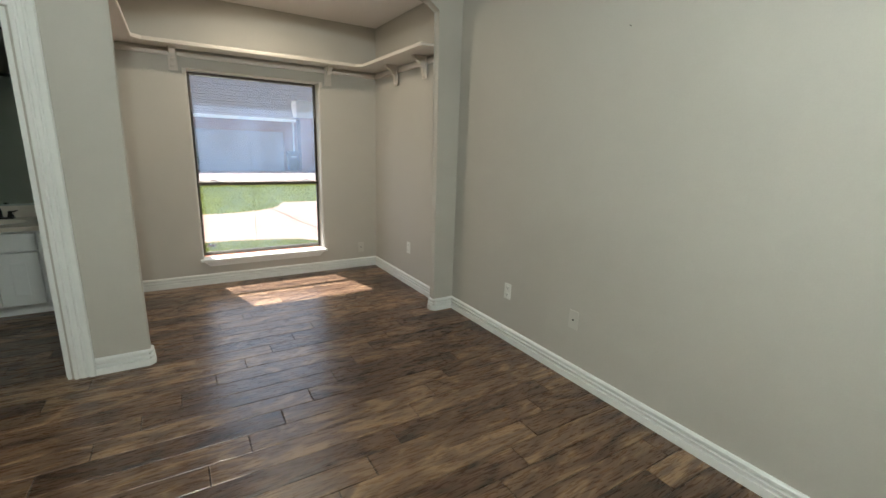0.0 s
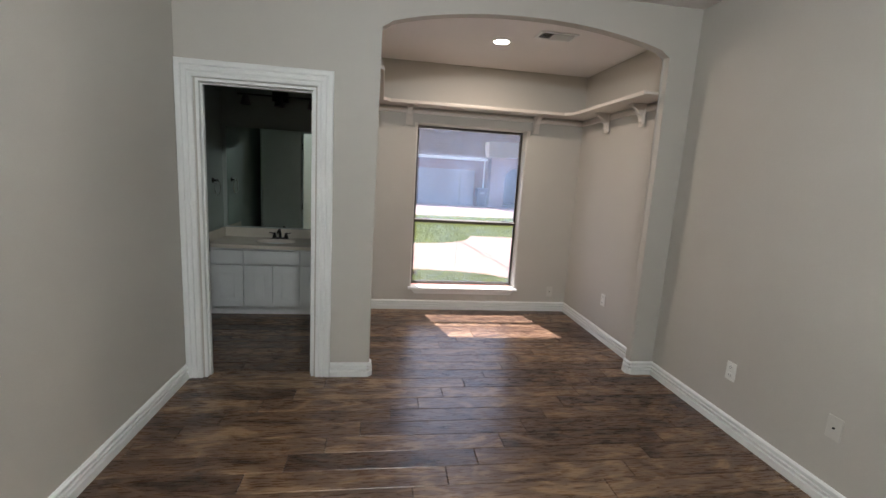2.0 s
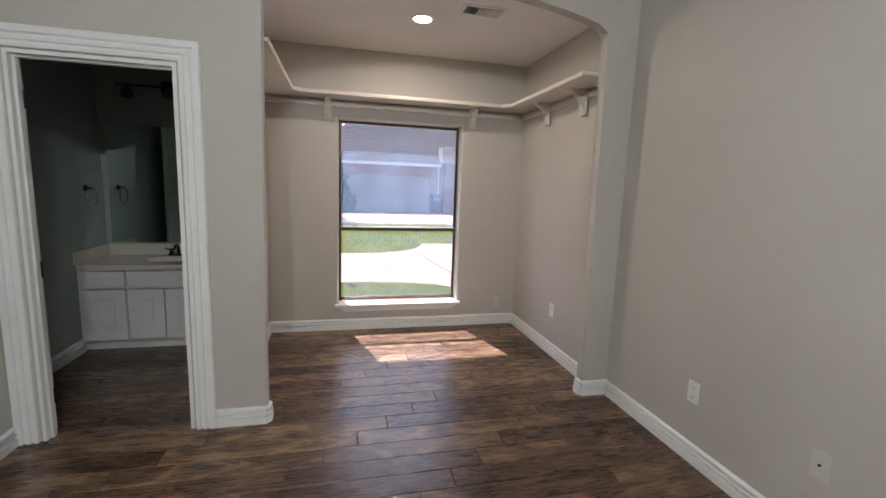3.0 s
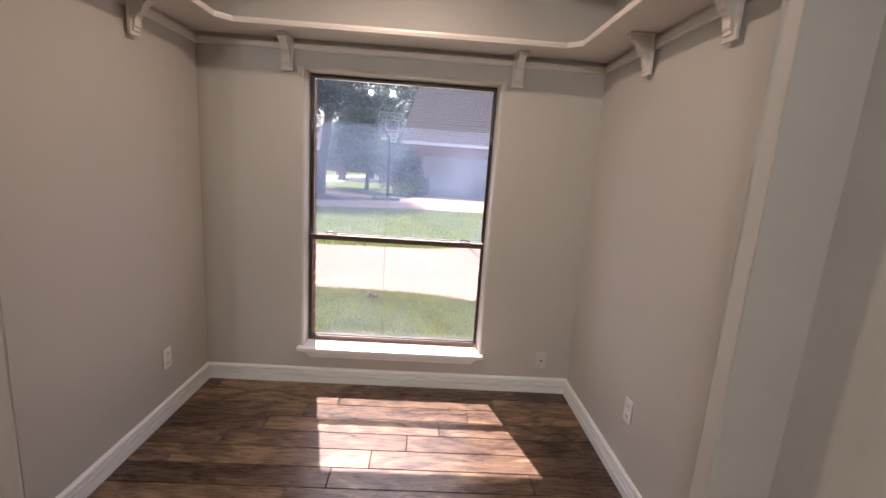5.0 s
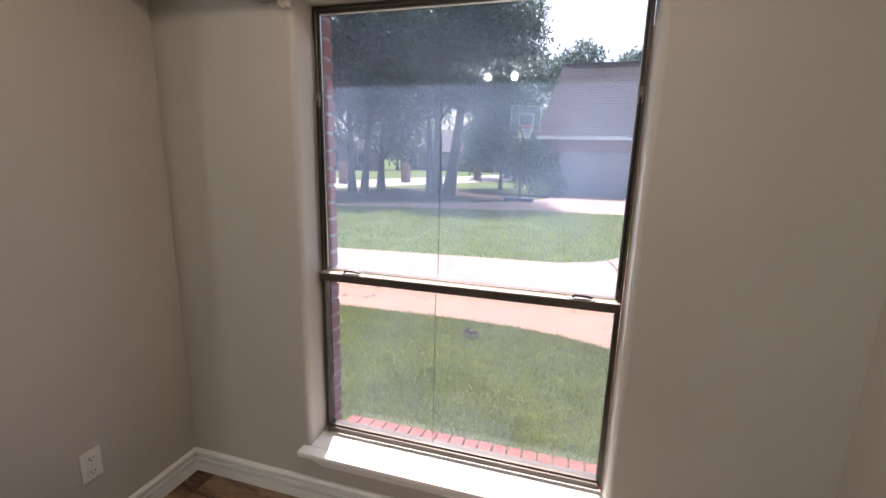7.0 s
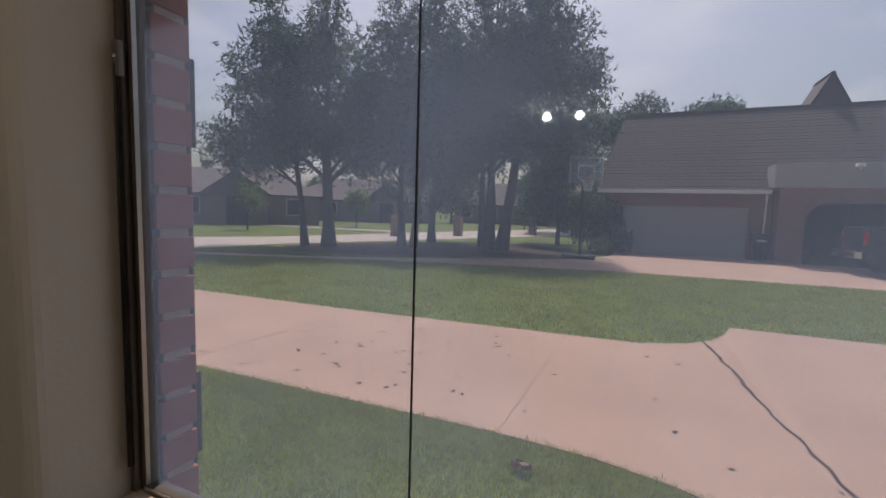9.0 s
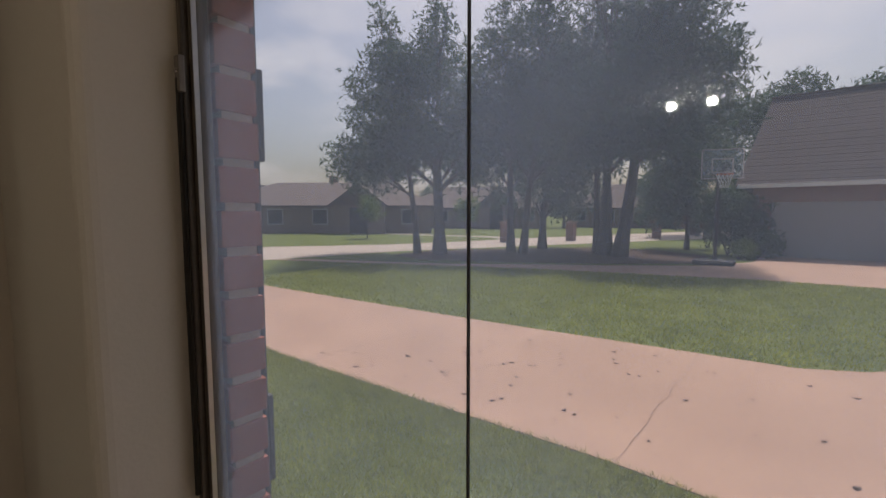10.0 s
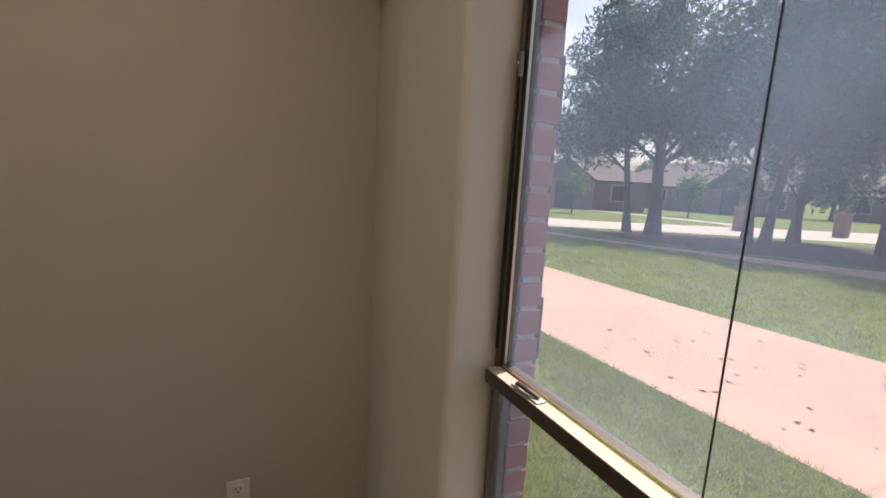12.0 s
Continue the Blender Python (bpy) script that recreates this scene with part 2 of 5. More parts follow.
def sweep(path, profile, place, closed_profile=True):
    """Moulding along a plan path with mitred corners. profile: (offset to the left of the path, height); place: 3D point from (u, v, height)."""
    bm = bmesh.new()
    pts = [Vector(p) for p in path]
    rings = []
    for i, p in enumerate(pts):
        ds = []
        if i > 0:
            ds.append((p - pts[i - 1]).normalized())
        if i < len(pts) - 1:
            ds.append((pts[i + 1] - p).normalized())
        ns = [Vector((-d.y, d.x)) for d in ds]
        n = sum(ns, Vector((0, 0))).normalized()
        k = 1 / max(0.3, n.dot(ns[0]))
        rings.append([bm.verts.new(place(*(p + n * k * o), h)) for o, h in profile])
    c = len(profile)
    for r0, r1 in zip(rings, rings[1:]):
        for k in range(c):
            bm.faces.new((r0[k], r0[(k + 1) % c], r1[(k + 1) % c], r1[k]))
    bm.faces.new(rings[0][::-1])
    bm.faces.new(rings[-1])
    return bm


def outline_wall(pts, place, depth, round_if=None, radius=0.018):
    """A wall from its outline (u, v), depth thick; edges whose both ends pass round_if(u, v) are rounded."""
    bm = bmesh.new()
    front = [bm.verts.new(place(u, v, 0)) for u, v in pts]
    back = [bm.verts.new(place(u, v, depth)) for u, v in pts]
    bm.faces.new(front)
    bm.faces.new(back[::-1])
    n = len(pts)
    edges = []
    for i in range(n):
        j = (i + 1) % n
        bm.faces.new((front[i], back[i], back[j], front[j]))
    if round_if:
        for i in range(n):
            j = (i + 1) % n
            if round_if(*pts[i]) and round_if(*pts[j]):
                for ring in (front, back):
                    e = bm.edges.get((ring[i], ring[j]))
                    if e:
                        edges.append(e)
        bmesh.ops.bevel(bm, geom=edges, offset=radius, segments=4, affect="EDGES", profile=0.5)
    return bm


# ---- structure ----
XL, XR = -1.432, 2.115          # main room
D, DT = 3.563, 0.078           # wall with the door and the arch
AL, AR, W = -0.408, 2.062, 5.205   # alcove
BL, BR, BB = -1.80, -0.53, 5.42    # bathroom
CEIL, CEIL_A = 2.78, 2.65
REAR = -2.8
DOOR0, DOOR1, DOORH = -1.314, -0.571, 2.022
P0, P1, SPRING, RISE = -0.172, 1.918, 2.447, 0.152

# wall with door and arched opening
arch = []
for i in range(25):
    u = i / 24
    arch.append((P0 + (P1 - P0) * u, SPRING + RISE * (1 - (2 * u - 1) ** 2) ** 0.82))
pts = [(BL - 0.15, 0), (DOOR0, 0), (DOOR0, DOORH), (DOOR1, DOORH), (DOOR1, 0), (P0, 0)] + arch + [(P1, 0), (XR + 0.15, 0), (XR + 0.15, CEIL + 0.05), (BL - 0.15, CEIL + 0.05)]
wall = finish("wall_arch", outline_wall(pts, lambda u, v, d: Vector((u, D + d, v)), DT, lambda u, v: P0 - 0.001 <= u <= P1 + 0.001 and u > DOOR1 + 0.1), M_WALL)
tagged(wall, "greige painted wall with a door opening and an arched opening", "wall", kind="structure")


def plain_wall(name, a, b, label="greige painted plaster wall", material=M_WALL):
    return tagged(finish(name, bbox(a, b), material), label, "wall", kind="structure")


plain_wall("wall_right", (XR, REAR - 0.15, 0), (XR + 0.14, D, CEIL + 0.05))
plain_wall("wall_alcove_right", (AR, D + DT, 0), (AR + 0.14, W, CEIL_A + 0.05))
plain_wall("wall_left", (XL - 0.14, REAR - 0.15, 0), (XL, D, CEIL + 0.05))
plain_wall("wall_alcove_left", (BR, D + DT, 0), (AL, W, CEIL_A + 0.05), "greige painted partition wall of the alcove")
plain_wall("wall_bath_left", (BL - 0.14, D + DT, 0), (BL, BB, CEIL_A + 0.05), "grey-green bathroom wall", M_BATH)
plain_wall("wall_bath_partition", (BR - 0.012, D + DT + 0.03, 0), (BR - 0.001, BB - 0.001, CEIL_A), "grey-green bathroom wall", M_BATH)
plain_wall("wall_bath_back", (BL - 0.14, BB, 0), (BR, BB + 0.1, CEIL_A + 0.05), "grey-green bathroom wall", M_BATH)
plain_wall("wall_bath_side", (BR, W + 0.002, 0), (AL - 0.002, BB + 0.1, CEIL_A + 0.05), "grey-green bathroom wall", M_BATH)


def holed_wall(name, x0, x1, z1, y, depth, hx0, hx1, hz0, hz1, material, label, radius):
    """A wall along x with one opening whose edges are rounded."""
    bm = bmesh.new()
    us, vs = [x0, hx0, hx1, x1], [0, hz0, hz1, z1]
    grid = {(i, j, k): bm.verts.new((us[i], y + k * depth, vs[j])) for i in range(4) for j in range(4) for k in (0, 1)}
    for i in range(3):
        for j in range(3):
            if (i, j) != (1, 1):
                for k in (0, 1):
                    bm.faces.new([grid[a, b, k] for a, b in ((i, j), (i + 1, j), (i + 1, j + 1), (i, j + 1))])
    for ring in ([(1, 1), (2, 1), (2, 2), (1, 2)], [(0, 0), (1, 0), (2, 0), (3, 0), (3, 1), (3, 2), (3, 3), (2, 3), (1, 3), (0, 3), (0, 2), (0, 1)]):
        for p, q in zip(ring, ring[1:] + ring[:1]):
            bm.faces.new((grid[(*p, 0)], grid[(*q, 0)], grid[(*q, 1)], grid[(*p, 1)]))
    if radius:
        es = [bm.edges.get((grid[(*p, 0)], grid[(*q, 0)])) for p, q in (((1, 1), (1, 2)), ((2, 1), (2, 2)), ((1, 2), (2, 2)))]
        bmesh.ops.bevel(bm, geom=es, offset=radius, segments=4, affect="EDGES", profile=0.5)
    return tagged(finish(name, bm, material), label, "wall", kind="structure")


HX0, HX1, HZ0, HZ1 = 0.232, 1.422, 0.235, 2.03
holed_wall("wall_window", AL - 0.1, AR + 0.14, CEIL_A + 0.05, W, 0.15, HX0, HX1, HZ0, HZ1, M_WALL, "greige painted wall with a tall window opening", 0.022)
plain_wall("wall_rear", (XL - 0.14, REAR - 0.15, 0), (XR + 0.14, REAR, CEIL + 0.05))

for nm, a, b in (("ceiling_main", (XL - 0.14, REAR - 0.15, CEIL), (XR + 0.14, D, CEIL + 0.06)),
                 ("ceiling_alcove", (AL, D + DT, CEIL_A), (AR, W, CEIL_A + 0.06)),
                 ("ceiling_bath", (BL, D + DT, CEIL_A), (BR, BB, CEIL_A + 0.06))):
    tagged(finish(nm, bbox(a, b), M_CEIL), "white flat painted ceiling", "ceiling", kind="structure")

floor = tagged(finish("floor", bbox((BL - 0.14, REAR - 0.15, -0.14), (XR + 0.14, W + 0.15, -0.006)), M_GROUT), "dark brown wood-look tile floor in staggered rows", "floor", kind="structure")
tagged(finish("floor_bath_slab", bbox((BL - 0.14, W + 0.15, -0.14), (BR + 0.12, BB + 0.1, -0.006)), M_GROUT), "dark tile floor under the vanity", "floor", kind="structure")

# baseboards: stepped profile
BASE = [(0, 0), (-0.021, 0), (-0.021, 0.042), (-0.004, 0.043), (-0.004, 0.055), (-0.019, 0.057), (-0.019, 0.068), (-0.004, 0.069), (-0.004, 0.081), (-0.016, 0.083), (-0.016, 0.095), (-0.008, 0.104), (0, 0.106)]


def baseboard(path):
    """The room lies to the right of the path."""
    tagged(finish("baseboard", sweep(path, BASE, lambda u, v, h: Vector((u, v, h))), M_TRIM), "white painted baseboard with stepped grooves", "baseboard", kind="structure")


c = 0.018
baseboard([(XL, REAR), (XL, D), (DOOR0 - 0.125, D)])
baseboard([(DOOR1 + 0.118, D), (P0 - c, D), (P0, D + c), (P0, D + DT - c), (P0 - c, D + DT), (AL, D + DT), (AL, W), (AR, W), (AR, D + DT), (P1 + c, D + DT), (P1, D + DT - c), (P1, D + c), (P1 + c, D), (XR, D), (XR, REAR), (XL, REAR)])
baseboard([(DOOR0 - 0.13, D + DT), (BL, D + DT), (BL, 4.93)])

# door casing and jamb
CAS = [(0, 0), (0, 0.012), (0.004, 0.018), (0.020, 0.020), (0.025, 0.011), (0.032, 0.011), (0.037, 0.021), (0.054, 0.021), (0.059, 0.012), (0.066, 0.012), (0.071, 0.023), (0.098, 0.026), (0.104, 0.018), (0.104, 0)]
door = empty("door_1", (-0.9, D, 0), "open doorway with white fluted casing and jamb", "doorway", kind="structure")
part("casing", sweep([(DOOR0 - 0.012, 0), (DOOR0 - 0.012, DOORH + 0.004), (DOOR1 + 0.012, DOORH + 0.004), (DOOR1 + 0.012, 0)], CAS, lambda u, v, h: Vector((u, D - h, v))), M_TRIM, door)
part("casing", sweep([(DOOR0 - 0.012, 0), (DOOR0 - 0.012, DOORH + 0.004), (DOOR1 + 0.012, DOORH + 0.004), (DOOR1 + 0.012, 0)], CAS, lambda u, v, h: Vector((u, D + DT + h, v))), M_TRIM, door)
jp = [(0, 0), (0, DT + 0.004), (-0.018, DT + 0.004), (-0.018, 0.066), (-0.030, 0.066), (-0.030, 0.034), (-0.018, 0.034), (-0.018, 0)]
part("jamb", sweep([(DOOR0 + 0.001, 0), (DOOR0 + 0.001, DOORH - 0.001), (DOOR1 - 0.001, DOORH - 0.001), (DOOR1 - 0.001, 0)], jp, lambda u, v, h: Vector((u, D - 0.002 + h, v))), M_TRIM, door)
LEAF = Matrix.Translation((DOOR0 + 0.004, D + DT + 0.034, 0)) @ Matrix.Rotation(radians(120), 4, "Z")
leaf = part("door_leaf", bbox((0.004, 0.0, 0.012), (0.735, 0.035, DOORH - 0.024), 0.003, LEAF), M_TRIM, door, "white door leaf swung open into the bathroom")
for z in (0.22, 0.93, 1.80):
    bm = bbox((DOOR0 + 0.0185, D + 0.070, z - 0.045), (DOOR0 + 0.0205, D + DT + 0.004, z + 0.045), 0.0005)
    tube(bm, [(DOOR0 + 0.022, D + DT + 0.008, z - 0.045), (DOOR0 + 0.022, D + DT + 0.008, z + 0.045)], 0.0055, 8)
    part("hinge", bm, M_BLACKMETAL, door, "dark metal hinge")

# ---- window ----
GY = 5.325
window = empty("window_1", ((HX0 + HX1) / 2, GY, HZ0), "tall single-hung window with dark bronze aluminium frame", "window", kind="structure")
WX0, WX1, WZ0, WZ1, RAILZ = HX0 + 0.004, HX1 - 0.004, HZ0 + 0.035, HZ1 - 0.004, 1.0
bm = bmesh.new()
F = 0.013
for a, b in (((WX0, GY + 0.004, WZ0), (WX0 + F, GY + 0.045, WZ1)), ((WX1 - F, GY + 0.004, WZ0), (WX1, GY + 0.045, WZ1)),
             ((WX0 + F, GY + 0.002, WZ1 - F), (WX1 - F, GY + 0.045, WZ1)), ((WX0 + F, GY - 0.018, WZ0), (WX1 - F, GY + 0.045, WZ0 + 0.024))):
    box(bm, a, b, 0.003)
part("window_frame", bm, M_BRONZE, window)
M_CLIP = mat("clip_metal", (0.13, 0.115, 0.10), (0.19, 0.17, 0.15), 8, 0.45, 0.03, 80, metal=0.5)
for side in (0, 1):
    x = WX0 + 0.008 if side == 0 else WX1 - 0.020
    bm = bmesh.new()
    tube(bm, [(x + 0.004, GY - 0.001, RAILZ + 0.06), (x + 0.004, GY - 0.001, 1.69)], 0.0045, 8)
    part("balance_rod", bm, M_BLACKMETAL, window, "dark sash balance rod")
    bm = bbox((x - 0.002, GY - 0.004, 1.67), (x + 0.014, GY + 0.005, 1.722), 0.002)
    part("balance_clip", bm, M_CLIP, window, "grey metal clip with a screw")
    bm = bmesh.new()
    lathe(bm, [(0.004, 0), (0.003, 0.003)], (x + 0.006, GY - 0.004, 1.70), 10, Matrix.Rotation(radians(90), 4, "X"))
    part("screw", bm, M_CHROME, window)


def sash(z0, z1, y, top_rail):
    bm = bmesh.new()
    x0, x1, s = WX0 + F + 0.001, WX1 - F - 0.001, 0.007
    for a, b in (((x0, y - 0.012, z0), (x0 + s, y + 0.012, z1)), ((x1 - s, y - 0.012, z0), (x1, y + 0.012, z1)),
                 ((x0 + s, y - 0.012, z1 - s), (x1 - s, y + 0.012, z1)), ((x0 + s, y - 0.012, z0), (x1 - s, y + 0.012, z0 + s))):
        box(bm, a, b, 0.002)
    sh = part("sash", bm, M_BRONZE, window, "bronze aluminium sash frame")
    if top_rail:
        bm = bmesh.new()
        for a, b in (((x0 + s, y - 0.010, z0 + s), (x0 + s + 0.0015, y - 0.003, z1 - s)), ((x1 - s - 0.0015, y - 0.010, z0 + s), (x1 - s, y - 0.003, z1 - s)), ((x0 + s, y - 0.013, z0 + 0.002), (x1 - s, y - 0.0125, z0 + s)), ((x0 + s + 0.0015, y - 0.010, z1 - s - 0.004), (x1 - s - 0.0015, y - 0.003, z1 - s))):
            box(bm, a, b)
        part("glazing_bead", bm, M_ALU, window, "bright aluminium glazing bead")
    g = part("pane", bbox((x0 + s - 0.002, y - 0.002, z0 + s - 0.002), (x1 - s + 0.002, y + 0.002, z1 - s + 0.002)), M_GLASS_UP if top_rail else M_GLASS, window, "tinted film glass pane")
    g.visible_shadow = False
    return x0 + s, x1 - s


sash(RAILZ + 0.012, WZ1 - F - 0.001, GY + 0.026, True)
sash(WZ0 + 0.025, RAILZ - 0.012, GY + 0.004, False)
bm = bbox((WX0 + 0.006, GY - 0.026, RAILZ - 0.022), (WX1 - 0.006, GY + 0.012, RAILZ + 0.008), 0.003)
part("meeting_rail", bm, M_BRONZE, window)
# Rail top in a lighter tan than the rail below it.
part("meeting_rail_top", bbox((WX0 + 0.006, GY - 0.024, RAILZ + 0.0085), (WX1 - 0.006, GY + 0.011, RAILZ + 0.0115), 0.001), mat("tan_rail", (0.26, 0.22, 0.18), (0.34, 0.30, 0.25), 20, 0.6, 0.1, 200, metal=0.2), window, "tan rail top")
for lx in (0.385, 1.285):
    lock = part("sash_lock", bbox((lx - 0.045, GY - 0.02, RAILZ + 0.0117), (lx + 0.045, GY + 0.004, RAILZ + 0.016), 0.0015), M_ALU, window, "tan metal sash lock")
    bm = bmesh.new()
    tube(bm, [(lx - 0.035, GY - 0.012, RAILZ + 0.018), (lx - 0.02, GY - 0.018, RAILZ + 0.027), (lx + 0.01, GY - 0.014, RAILZ + 0.025), (lx + 0.035, GY - 0.006, RAILZ + 0.019)], [0.004, 0.006, 0.006, 0.004], 8)
    part("lock_lever", bm, M_BRONZE, lock)
# seams of the glass film
SEAM = 0.742
part("film_seam", bbox((SEAM, GY + 0.0205, RAILZ + 0.03), (SEAM + 0.0016, GY + 0.0235, WZ1 - F - 0.016)), M_DARK, window, "thin dark seam of the glass film")
part("film_seam", bbox((SEAM, GY - 0.0015, WZ0 + 0.04), (SEAM + 0.0018, GY + 0.0015, RAILZ - 0.03)), M_DARK, window, "thin dark seam of the glass film")

# stool and apron
sill = empty("window_sill", ((HX0 + HX1) / 2, W, HZ0), "white painted wooden window stool with moulded apron", "window sill", kind="structure")
bm = bbox((HX0 + 0.0, W - 0.001, HZ0 + 0.001), (HX1 - 0.0, GY - 0.018, HZ0 + 0.028))
box(bm, (HX0 - 0.035, W - 0.055, HZ0 + 0.002), (HX1 + 0.035, W - 0.0015, HZ0 + 0.028), 0.008)
part("stool", bm, M_TRIM, sill)
APR = [(0, 0), (0, 0.030), (0.008, 0.034), (0.016, 0.030), (0.022, 0.020), (0.036, 0.018), (0.042, 0.012), (0.052, 0.012), (0.056, 0.0)]
ap = sweep([(HX0 - 0.004, 0), (HX1 + 0.004, 0)], [(-o, h) for o, h in APR], lambda u, v, h: Vector((u + (0.06 if u < 0.8 else -0.06) * (-v / 0.056) * 0.9, W - 0.001 - h, HZ0 + 0.001 + v)))
part("apron", ap, M_TRIM, sill)
for cx in (HX0 - 0.018, HX1 + 0.018):
    br = empty("blind_bracket", (cx, W, 2.0), "small white painted blind bracket at the window head", "bracket", "blind brackets")
    part("plate", bbox((cx - 0.016, W - 0.005, 1.985), (cx + 0.016, W, 2.04), 0.0015), M_SHELF, br)
    for dx in (-0.014, 0.011):
        part("flange", bbox((cx + dx, W - 0.034, 1.988), (cx + dx + 0.003, W - 0.0045, 2.037), 0.0008), M_SHELF, br)

# ---- shelf with cleat and brackets round the alcove ----
SZ, SD = 2.195, 0.265
yf = D + DT + 0.004
k = 0.07
bm = bmesh.new()
pts = [(AL, yf), (AL + SD, yf), (AL + SD, W - SD - k), (AL + SD + k, W - SD), (AR - SD - k, W - SD), (AR - SD, W - SD - k), (AR - SD, yf), (AR, yf), (AR, W), (AL, W)]
lo = [bm.verts.new((x, y, SZ)) for x, y in pts]
hi = [bm.verts.new((x, y, SZ + 0.020)) for x, y in pts]
bm.faces.new(lo)
bm.faces.new(hi[::-1])
for i in range(len(pts)):
    j = (i + 1) % len(pts)
    bm.faces.new((lo[i], lo[j], hi[j], hi[i]))
shelf = empty("wall_shelf", ((AL + AR) / 2, W, SZ), "painted U-shaped high shelf round three alcove walls", "shelf")
part("board", bm, M_SHELF, shelf)
part("edge_strip", sweep([(AL + SD, yf), (AL + SD, W - SD - k), (AL + SD + k, W - SD), (AR - SD - k, W - SD), (AR - SD, W - SD - k), (AR - SD, yf)], [(-0.0005, -0.008), (-0.009, -0.006), (-0.011, 0.01), (-0.009, 0.022), (-0.0005, 0.024)], lambda u, v, h: Vector((u, v, SZ + h))), M_SHELF, shelf)
part("cleat", sweep([(AL, yf), (AL, W), (AR, W), (AR, yf)], [(-0.001, -0.066), (-0.012, -0.064), (-0.018, -0.058), (-0.018, -0.030), (-0.014, -0.022), (-0.001, -0.022)], lambda u, v, h: Vector((u, v, SZ + h))), M_SHELF, shelf)

BRK = [(0.000, 0.0), (0.118, 0.0), (0.118, -0.022), (0.106, -0.030), (0.091, -0.036), (0.073, -0.050), (0.063, -0.068), (0.059, -0.085), (0.048, -0.090), (0.037, -0.100), (0.030, -0.120), (0.028, -0.145), (0.022, -0.152), (0.021, -0.165), (0.000, -0.170)]


def shelf_bracket(at, turn):
    b = empty("shelf_bracket", (0, 0, 0), "painted scrolled wooden shelf bracket under the shelf", "bracket", "shelf brackets")
    bm = bmesh.new()
    w = 0.022
    f = [bm.verts.new((-w, -d, h)) for d, h in BRK]
    g = [bm.verts.new((w, -d, h)) for d, h in BRK]
    bm.faces.new(f)
    bm.faces.new(g[::-1])
    for i in range(len(BRK)):
        j = (i + 1) % len(BRK)
        bm.faces.new((f[i], f[j], g[j], g[i]))
    part("body", bm, M_SHELF, b)
    part("back_plate", bbox((-0.036, -0.014, -0.185), (0.036, 0.0, -0.001), 0.003), M_SHELF, b)
    part("cap", bbox((-0.031, -0.126, -0.012), (0.031, -0.0145, -0.0008), 0.003), M_SHELF, b)
    b.matrix_basis = Matrix.Translation(at) @ Matrix.Rotation(radians(turn), 4, "Z")
    return b


b0 = shelf_bracket((0.135, W - 0.0185, SZ - 0.001), 0)
copy_thing(b0, Matrix.Translation((1.515, W - 0.0185, SZ - 0.001)))
for y in (4.62, 4.03):
    copy_thing(b0, Matrix.Translation((AR - 0.0185, y, SZ - 0.001)) @ Matrix.Rotation(radians(-90), 4, "Z"))
    copy_thing(b0, Matrix.Translation((AL + 0.0185, y, SZ - 0.001)) @ Matrix.Rotation(radians(90), 4, "Z"))


# ---- outlets ----
def outlet(name, at, turn, label, duplex=True, material=M_PLATE):
    """Local -y faces the room."""
    o = empty(name, (0, 0, 0), label, "wall outlet", "wall outlets")
    part("plate", bbox((-0.036, -0.006, -0.059), (0.036, 0.0, 0.059), 0.0025), material, o)
    if duplex:
        for s in (-1, 1):
            face = part("receptacle", bbox((-0.017, -0.0085, s * 0.027 - 0.017), (0.017, -0.0055, s * 0.027 + 0.017), 0.003), M_PLATE, o)
            # Slots are thin raised boxes; the shade inside them is their near-black colour.
            bm = bbox((-0.008, -0.0092, s * 0.027 - 0.003), (-0.0055, -0.0086, s * 0.027 + 0.008))
            box(bm, (0.0055, -0.0092, s * 0.027 - 0.002), (0.008, -0.0086, s * 0.027 + 0.007))
            box(bm, (-0.0025, -0.0092, s * 0.027 - 0.011), (0.0025, -0.0086, s * 0.027 - 0.007))
            part("slots", bm, M_DARK, face, "plug slots with their shade as near-black colour")
    else:
        bm = bmesh.new()
        lathe(bm, [(0.006, 0), (0.005, 0.007)], (0, -0.0055, 0), 12, Matrix.Rotation(radians(90), 4, "X"))
        part("jack", bm, M_DARK, o, "small dark jack")
    bm = bmesh.new()
    lathe(bm, [(0.003, 0), (0.002, 0.0012)], (0, -0.0058, 0.0 if duplex else 0.045), 8, Matrix.Rotation(radians(90), 4, "X"))
    part("screw", bm, M_ALU, o)
    o.matrix_basis = Matrix.Translation(at) @ Matrix.Rotation(radians(turn), 4, "Z")
    return o


outlet("wall_outlet", (XR, 2.80, 0.385), -90, "white duplex outlet on the greige wall above the baseboard")
outlet("cable_outlet", (XR, 2.16, 0.395), -90, "greige painted cable plate with a small jack", False, M_PLATE2)
outlet("wall_outlet", (XL, 1.95, 0.370), 90, "white duplex outlet on the greige wall beside the bathroom door")
outlet("wall_outlet", (AL, 4.76, 0.345), 90, "white duplex outlet on the alcove wall")
outlet("wall_outlet", (AR, 4.335, 0.395), -90, "white duplex outlet on the alcove wall")
outlet("phone_outlet", (1.865, W, 0.235), 0, "beige painted-over jack plate near the alcove corner", False, M_PLATE2)
nail = finish("wall_nail", tube(bmesh.new(), [(XR, 2.0, 2.05), (XR - 0.01, 2.0, 2.053)], 0.002, 6), M_DARK)
tagged(nail, "small dark nail driven into the wall", "nail")


